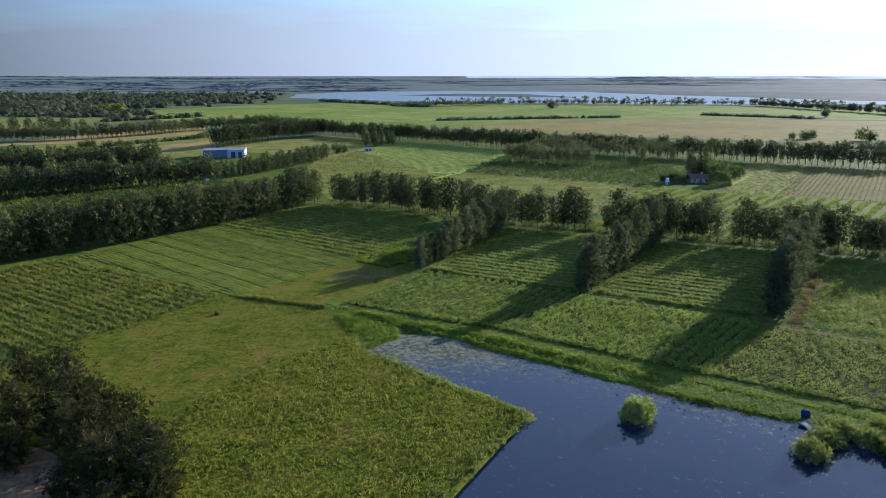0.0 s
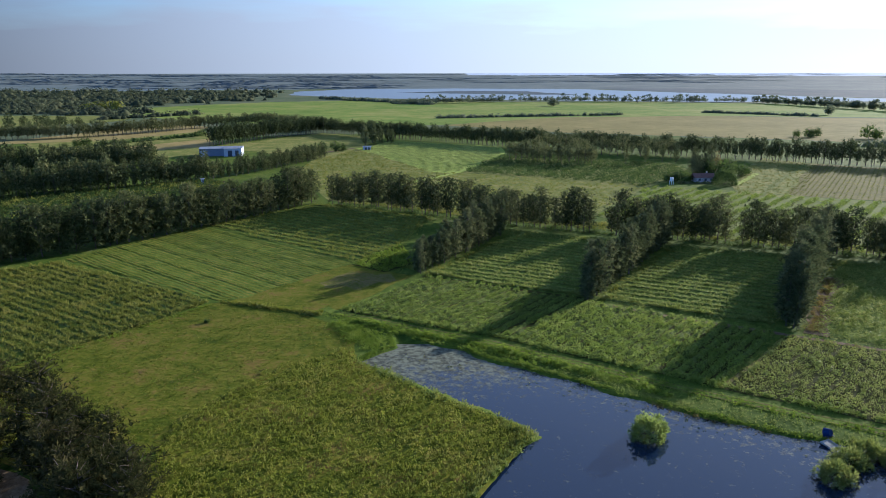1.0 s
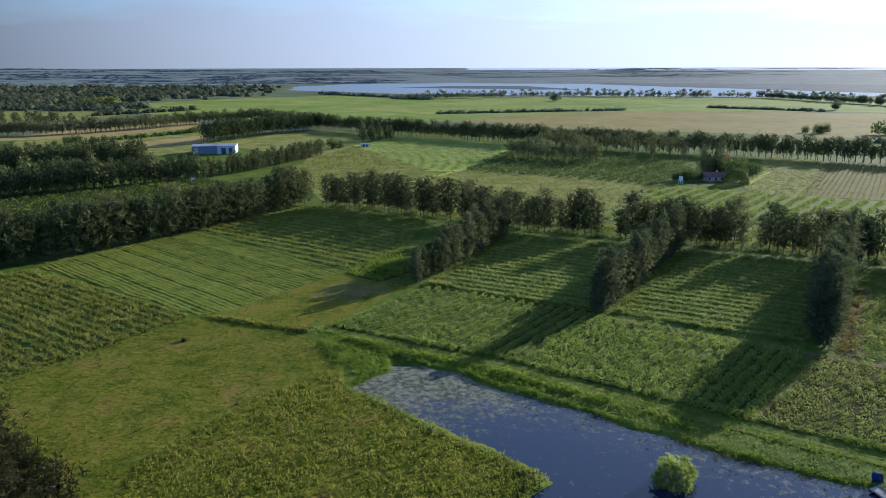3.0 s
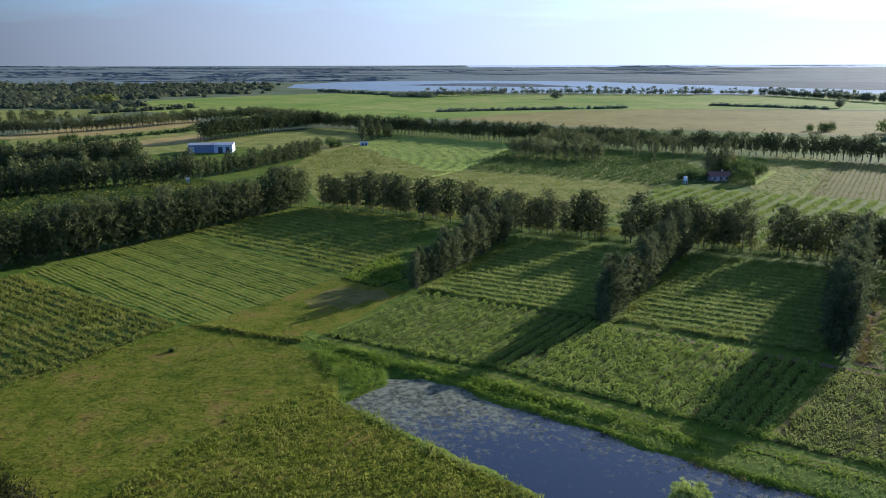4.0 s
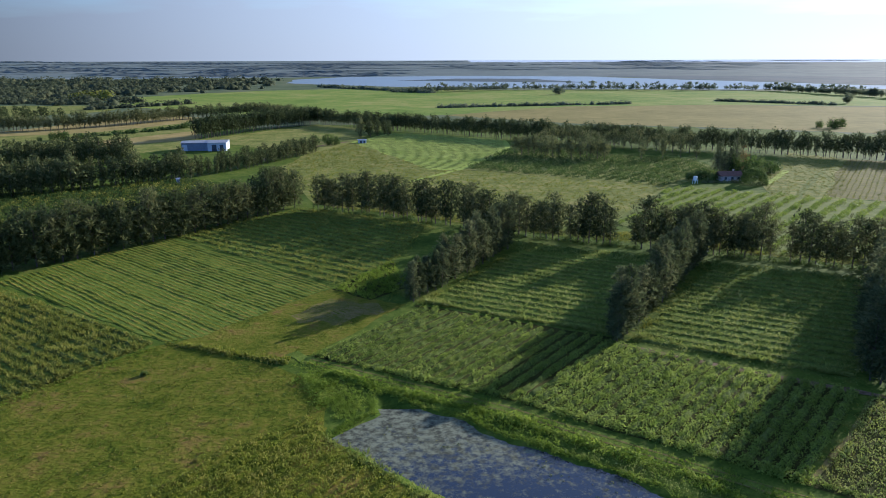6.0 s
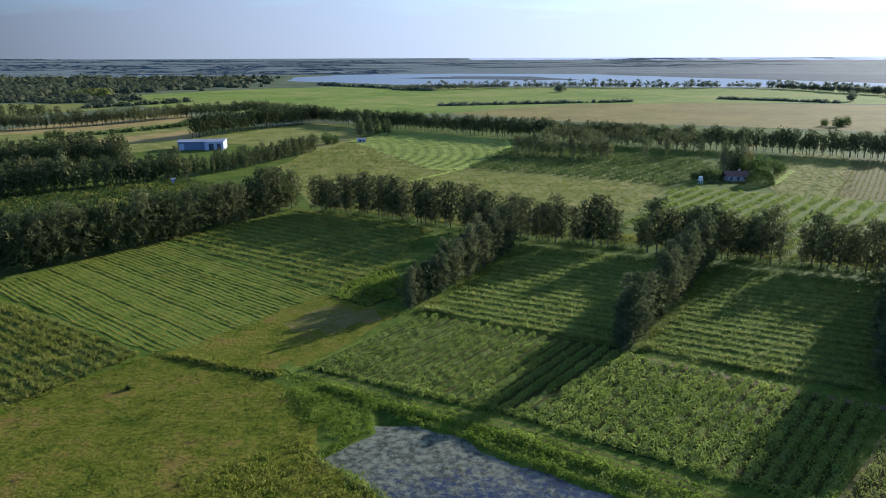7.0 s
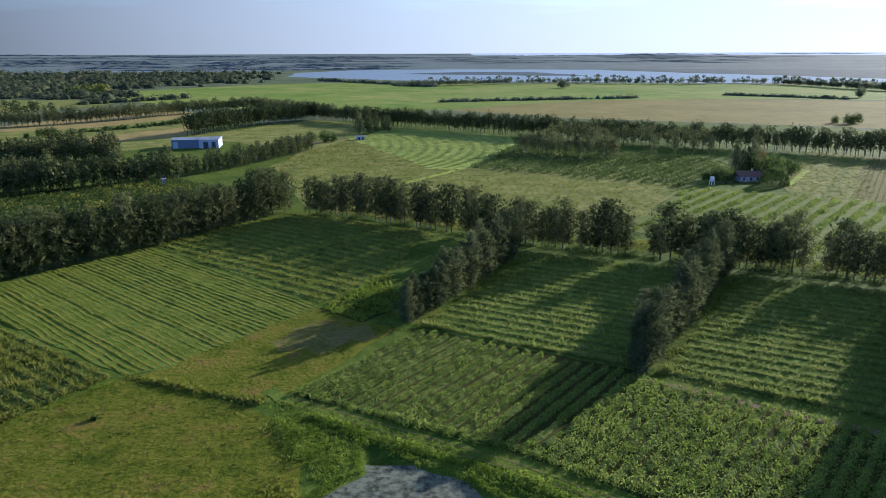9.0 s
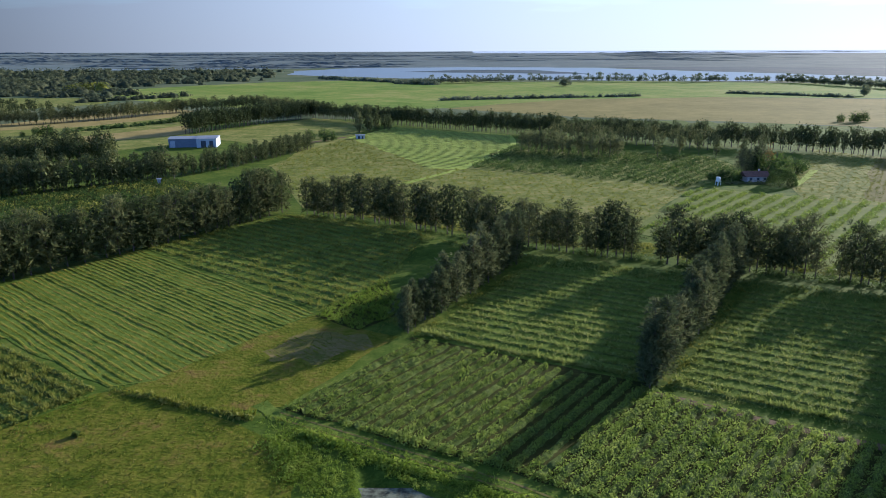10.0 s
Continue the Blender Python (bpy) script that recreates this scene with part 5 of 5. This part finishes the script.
sheet("dirt_yard", [(-100, 128), (-84, 112), (-62, 102), (-50, 90), (-46, 78), (-60, 64), (-100, 70)], 0.05, M["dirt"], "bare brown dirt yard under trees", 1.0)

GARDEN = "leafy dark green garden tree by the farmhouse"
for x, y, sz in ((133, 394, 1.0), (128.5, 396, 0.85), (136.5, 397, 0.9), (125, 398, 0.7), (159, 409, 1.35), (153, 405, 1.0), (163, 405, 1.1), (172, 415, 1.25), (168, 421, 1.3), (178, 422, 1.1), (154, 416, 1.5)):
    plant("round", x, y, sz, GARDEN, "farmhouse garden")
for x, y in ((147, 411), (142, 408), (151, 415), (146, 417), (157, 421)):
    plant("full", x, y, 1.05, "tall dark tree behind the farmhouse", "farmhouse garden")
for x, y, sz in ((333, 656, 1.7), (325, 662, 1.5), (342, 660, 1.4), (378, 640, 1.6), (386, 642, 1.5)):
    plant("round", x, y, sz, "broad dark tree beside the far windbreak", "trees by the stubble")
bush(-57.7, 171, -0.3, 0.25, 0.4, "small dark weed clump on the mown meadow", "broadleaf", 73, 60)
bush(151.8, 385.5, -0.2, 6.2, 7.2, "broad clipped dark green bush before the farmhouse", "broadleaf", 74, 520, True)
bush(162, 424, 0, 3.4, 13.0, "orange-brown shrubby tree behind the farmhouse", "autumn", 71, 260)
for x, y, s in ((-100, 546, 1.0), (-92, 552, 0.9), (-84, 560, 0.9), (-296, 583, 1.3), (-288, 582, 1.25), (-281, 592, 0.8), (-302, 574, 0.8), (-231, 676, 1.0), (-224, 670, 0.8)):
    plant("round", x, y, s * 1.1, "light green leafy tree at a field edge", "field edge trees")


def house(x, y, turn):
    root = new("farmhouse")
    root.matrix_world = pose(x, y, 0, 0, 0, turn)
    bm = bmesh.new()
    box(bm, -5, 5, -3.5, 3.5, 0, 2.5)
    wall = part("wall", bm, M["wall_plaster"], root)
    bm = bmesh.new()
    pts = [bm.verts.new(p) for p in ((-6, -4.1, 2.6), (6, -4.1, 2.6), (6, 4.1, 2.6), (-6, 4.1, 2.6), (-6, 0, 4.6), (6, 0, 4.6))]
    for ids in ((0, 1, 5, 4), (2, 3, 4, 5), (0, 4, 3), (1, 2, 5), (3, 2, 1, 0)):
        bm.faces.new([pts[i] for i in ids])
    part("roof", bm, M["red_tiles"], root, "dull red tiled roof")
    for cx in (-3.2, 0.2, 3.4):
        bm = bmesh.new()
        box(bm, cx - 0.6, cx + 0.6, -3.56, -3.48, 0.9 if cx else 0.1, 2.1)
        part("window", bm, M["dark_gap"], wall)
    bm = bmesh.new()
    box(bm, 2.0, 2.7, 0.4, 1.1, 3.6, 5.4)
    part("chimney", bm, M["wall_plaster"], root)
    return tagged(root, "small plastered farmhouse with a red roof among trees", "house")


house(143.5, 395.5, 4)


def water_tower(x, y):
    root = new("water_tower")
    root.matrix_world = pose(x, y, 0, 0, 0, 20) @ Matrix.Scale(0.82, 4)
    for sx in (-0.9, 0.9):
        for sy in (-0.9, 0.9):
            bm = bmesh.new()
            box(bm, sx - 0.12, sx + 0.12, sy - 0.12, sy + 0.12, 0, 2.2)
            part("leg", bm, M["tank_white"], root)
    bm = bmesh.new()
    box(bm, -1.2, 1.2, -1.2, 1.2, 2.2, 2.4)
    part("platform", bm, M["tank_white"], root)
    bm = bmesh.new()
    bmesh.ops.create_cone(bm, cap_ends=True, segments=20, radius1=1.15, radius2=1.15, depth=2.2, matrix=Matrix.Translation((0, 0, 3.5)))
    bmesh.ops.bevel(bm, geom=[e for e in bm.edges if abs(e.verts[0].co.z - e.verts[1].co.z) < 0.01], offset=0.12, segments=2, affect="EDGES")
    tank = part("tank", bm, M["tank_white"], root)
    bm = bmesh.new()
    bmesh.ops.create_cone(bm, cap_ends=True, segments=12, radius1=0.35, radius2=0.3, depth=0.2, matrix=Matrix.Translation((0, 0, 4.7)))
    part("lid", bm, M["grey_roof"], tank)
    return tagged(root, "white water tank on a short stand beside the farmhouse", "water tank")


water_tower(123.1, 385)


def shed(x, y, turn, length, depth, wall_h, ridge_h, label, skin="white_sheet"):
    """A sheet-metal shed: walls, ridged roof in two slopes, doors, roof ribs."""
    root = new("shed")
    root.matrix_world = pose(x, y, 0, 0, 0, turn)
    hl, hd = length / 2, depth / 2
    bm = bmesh.new()
    box(bm, -hl, hl, -hd, hd, 0, wall_h)
    wall = part("wall", bm, M[skin], root, "sheet-metal wall")
    bm = bmesh.new()
    ov = 0.5
    pts = [bm.verts.new(p) for p in ((-hl - ov, -hd - ov, wall_h), (hl + ov, -hd - ov, wall_h), (hl + ov, hd + ov, wall_h), (-hl - ov, hd + ov, wall_h),
                                     (-hl - ov, 0, ridge_h), (hl + ov, 0, ridge_h))]
    for ids in ((0, 1, 5, 4), (2, 3, 4, 5), (0, 4, 3), (1, 2, 5), (3, 2, 1, 0)):
        bm.faces.new([pts[i] for i in ids])
    roof = part("roof", bm, M["grey_roof"], root, "pale grey sheet-metal roof")
    slope = math.atan2(ridge_h - wall_h, hd + ov)
    for i in range(int(length / 3)):
        bm = bmesh.new()
        cx = -hl + 1.5 + i * 3
        ends = ((cx, -hd - ov, wall_h + 0.05), (cx, 0, ridge_h + 0.05))
        v, f = tube(ends, (0.07, 0.07), 4)
        vs = [bm.verts.new(p) for p in v]
        for tri in f:
            bm.faces.new([vs[k] for k in tri])
        part("rib", bm, M["grey_roof"], roof)
    for cx, w in ((-hl * 0.72, 3.0),) if skin == "shaded_sheet" else ((-hl * 0.3, hl * 0.5), (hl * 0.5, hl * 0.4)):
        bm = bmesh.new()
        box(bm, cx - w / 2, cx + w / 2, -hd - 0.06, -hd + 0.04, 0, wall_h * 0.75)
        part("door", bm, M["white_sheet" if skin == "shaded_sheet" else "dark_gap"], wall, "sliding door")
    return tagged(root, label, "shed")


shed(-167, 523, 9, 17, 15, 5.4, 6.3, "long metal farm shed, its wall shade coloured blue-grey", "shaded_sheet")
shed(-152, 523.5, 9, 12, 17, 5.6, 6.6, "white metal farm shed with dark doors joined to the long shed")
shed(-59, 559, 8, 6.0, 4.0, 2.5, 2.9, "small white hut with a flat roof at a field corner")
shed(-131, 390, 30, 1.3, 1.2, 2.6, 2.9, "tiny white pump hut between tree rows")


def pump_tub(x, y):
    """A big blue tub on its side, on a timber rest."""
    root = new("tub")
    root.matrix_world = pose(x, y, -0.1, 0, 0, 35) @ Matrix.Scale(0.66, 4)
    bm = bmesh.new()
    bmesh.ops.create_cone(bm, cap_ends=True, segments=28, radius1=1.15, radius2=0.95, depth=1.5, matrix=pose(0, 0, 1.15, 70, 0, 0))
    bmesh.ops.bevel(bm, geom=bm.edges[:], offset=0.05, segments=1, affect="EDGES")
    body = part("body", bm, M["blue_paint"], root, "deep blue plastic tub")
    bm = bmesh.new()
    bmesh.ops.create_cone(bm, cap_ends=True, segments=28, radius1=1.24, radius2=1.24, depth=0.12, matrix=pose(0, 0, 1.15, 70, 0, 0) @ pose(0, 0, -0.72))
    part("rim", bm, M["blue_paint"], body)
    for sx in (-0.7, 0.7):
        bm = bmesh.new()
        box(bm, sx - 0.1, sx + 0.1, -0.8, 0.8, -0.3, 0.35)
        part("rest", bm, M["bark"], root)
    bm = bmesh.new()
    v, f = tube([(1.0, 0.2, 0.2), (1.5, -0.6, 0.25), (1.4, -2.2, -0.4)], (0.1, 0.1, 0.1), 8)
    vs = [bm.verts.new(p) for p in v]
    for tri in f:
        bm.faces.new([vs[k] for k in tri])
    part("pipe", bm, M["white_sheet"], root, "white suction pipe")
    return tagged(root, "large blue tub lying at the pond's edge", "tub")


pump_tub(65, 115.5)


def concrete_ramp(x, y):
    """A sloping slab with a thick rim that runs into the pond."""
    bm = bmesh.new()
    box(bm, -1.0, 1.0, -1.5, 1.5, -0.18, 0.0)
    for sx in (-1.0, 0.88):
        box(bm, sx, sx + 0.12, -1.5, 1.5, 0.0, 0.14)
    bmesh.ops.bevel(bm, geom=bm.edges[:], offset=0.03, segments=1, affect="EDGES")
    ob = part("concrete_ramp", bm, M["concrete"], None)
    ob.matrix_world = pose(x, y, -0.12, 9, 0, 25)
    tagged(ob, "pale grey concrete ramp running into the pond", "ramp")


concrete_ramp(64.2, 112.6)

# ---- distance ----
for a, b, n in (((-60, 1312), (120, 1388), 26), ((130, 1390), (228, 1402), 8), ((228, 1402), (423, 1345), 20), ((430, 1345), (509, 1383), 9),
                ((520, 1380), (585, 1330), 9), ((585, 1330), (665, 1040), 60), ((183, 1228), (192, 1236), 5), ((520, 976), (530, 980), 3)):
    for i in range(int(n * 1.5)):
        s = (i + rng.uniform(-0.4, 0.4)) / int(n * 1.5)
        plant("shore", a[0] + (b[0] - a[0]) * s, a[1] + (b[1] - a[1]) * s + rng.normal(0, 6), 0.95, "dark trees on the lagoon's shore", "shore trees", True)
grow_belts()


def wood(name, places, size, label, mat="hazed_leaves", tall=1.0):
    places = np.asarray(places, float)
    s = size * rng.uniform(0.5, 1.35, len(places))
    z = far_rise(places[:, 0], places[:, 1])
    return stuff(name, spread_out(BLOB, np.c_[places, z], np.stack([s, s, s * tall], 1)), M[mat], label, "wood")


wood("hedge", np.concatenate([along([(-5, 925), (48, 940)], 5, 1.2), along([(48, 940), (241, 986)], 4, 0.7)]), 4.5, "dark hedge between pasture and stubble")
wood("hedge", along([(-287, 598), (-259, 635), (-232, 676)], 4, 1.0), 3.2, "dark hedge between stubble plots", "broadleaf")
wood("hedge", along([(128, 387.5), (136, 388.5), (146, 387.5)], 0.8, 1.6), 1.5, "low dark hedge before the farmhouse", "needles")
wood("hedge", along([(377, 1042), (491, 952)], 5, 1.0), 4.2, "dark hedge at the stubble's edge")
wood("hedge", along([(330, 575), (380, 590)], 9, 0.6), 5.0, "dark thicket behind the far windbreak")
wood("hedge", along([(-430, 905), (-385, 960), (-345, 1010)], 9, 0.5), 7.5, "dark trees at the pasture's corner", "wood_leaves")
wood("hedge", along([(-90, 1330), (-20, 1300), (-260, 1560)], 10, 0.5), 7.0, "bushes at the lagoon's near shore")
def wood_band(x0, y0, x1, y1, width, size, label, mat="wood_leaves", per_m=0.16, tall=1.0, gaps=0.0):
    """A long belt of trees across the distance, broken where a slow noise dips below gaps."""
    n = max(3, int((x1 - x0) / 120))
    line = [(x0 + (x1 - x0) * k / n, y0 + (y1 - y0) * k / n + rng.normal(0, 12)) for k in range(n + 1)]
    p = along(line, width, per_m)
    p = p[wobble(p, 150, 21 + y0 % 7) > gaps]
    if len(p):
        wood("wood", p, size, label, mat, tall)


NEAR_WOOD = "dark mixed wood beyond the stubble"
for x0, y0, x1, y1, width, size in ((-900, 1010, -420, 1020, 22, 9), (-940, 1070, -420, 1090, 30, 9),
                                    (-1000, 1140, -500, 1160, 34, 10), (-1060, 1230, -510, 1260, 40, 11), (-1150, 1350, -440, 1370, 46, 11)):
    wood_band(x0, y0, x1, y1, width, size, NEAR_WOOD, per_m=0.25, gaps=-0.7)
for x0, y0, x1, y1, width, size in ((-1250, 1500, -380, 1480, 46, 12), (-1350, 1640, -400, 1620, 50, 12), (-1450, 1800, -430, 1760, 50, 13), (-1600, 1990, -500, 1960, 60, 13)):
    wood_band(x0, y0, x1, y1, width, size, "dark mixed wood before the lagoon", per_m=0.24, gaps=-0.6)
wood("wood", along([(-560, 1130), (-500, 1140)], 9, 0.35), 13, "bright green broad trees in the wood", "crop_c")


def wood_ridge(x0, x1, y, deep, high, seed):
    """A far wood with an uneven top: its vertices and faces."""
    n = max(8, int((x1 - x0) / 9))
    mid = np.c_[np.linspace(x0, x1, n), np.full(n, y) + rng.normal(0, 6, n)]
    edge = np.clip(np.minimum(np.arange(n), np.arange(n)[::-1]) / (0.22 * n), 0.0, 1)
    top = high * edge ** 0.6 * np.clip(0.75 + 0.35 * wobble(mid, 50, seed) + rng.uniform(-0.3, 0.3, n), 0.1, 2)
    base = far_rise(mid[:, 0], mid[:, 1]) - 0.4
    rows = [np.c_[mid[:, 0], mid[:, 1] + k * deep * 0.5, base + h * top] for k, h in ((-1, 0), (-0.7, 0.75), (0, 1), (0.7, 0.75), (1, 0))]
    i = np.arange(n - 1)
    f = [np.concatenate([np.stack([i + k * n, i + 1 + k * n, i + 1 + (k + 1) * n], 1), np.stack([i + k * n, i + 1 + (k + 1) * n, i + (k + 1) * n], 1)]) for k in range(4)]
    return np.concatenate(rows), np.concatenate(f)


def far_woods(count, y0, y1, left, right, high, label, seed):
    """Many broken woods and hedges strewn over the land towards the horizon."""
    pieces = []
    for k in range(count):
        y = y0 * (y1 / y0) ** ((k + rng.uniform(0, 1)) / count)
        x, wide = rng.uniform(left, right) * y, rng.uniform(0.03, 0.16) * y
        pieces.append(wood_ridge(x - wide / 2, x + wide / 2, y, rng.uniform(20, 70), high * rng.uniform(0.5, 1.2), seed + k % 9))
    return stuff("wood", join(pieces), M["hazed_woods"], label, "wood")


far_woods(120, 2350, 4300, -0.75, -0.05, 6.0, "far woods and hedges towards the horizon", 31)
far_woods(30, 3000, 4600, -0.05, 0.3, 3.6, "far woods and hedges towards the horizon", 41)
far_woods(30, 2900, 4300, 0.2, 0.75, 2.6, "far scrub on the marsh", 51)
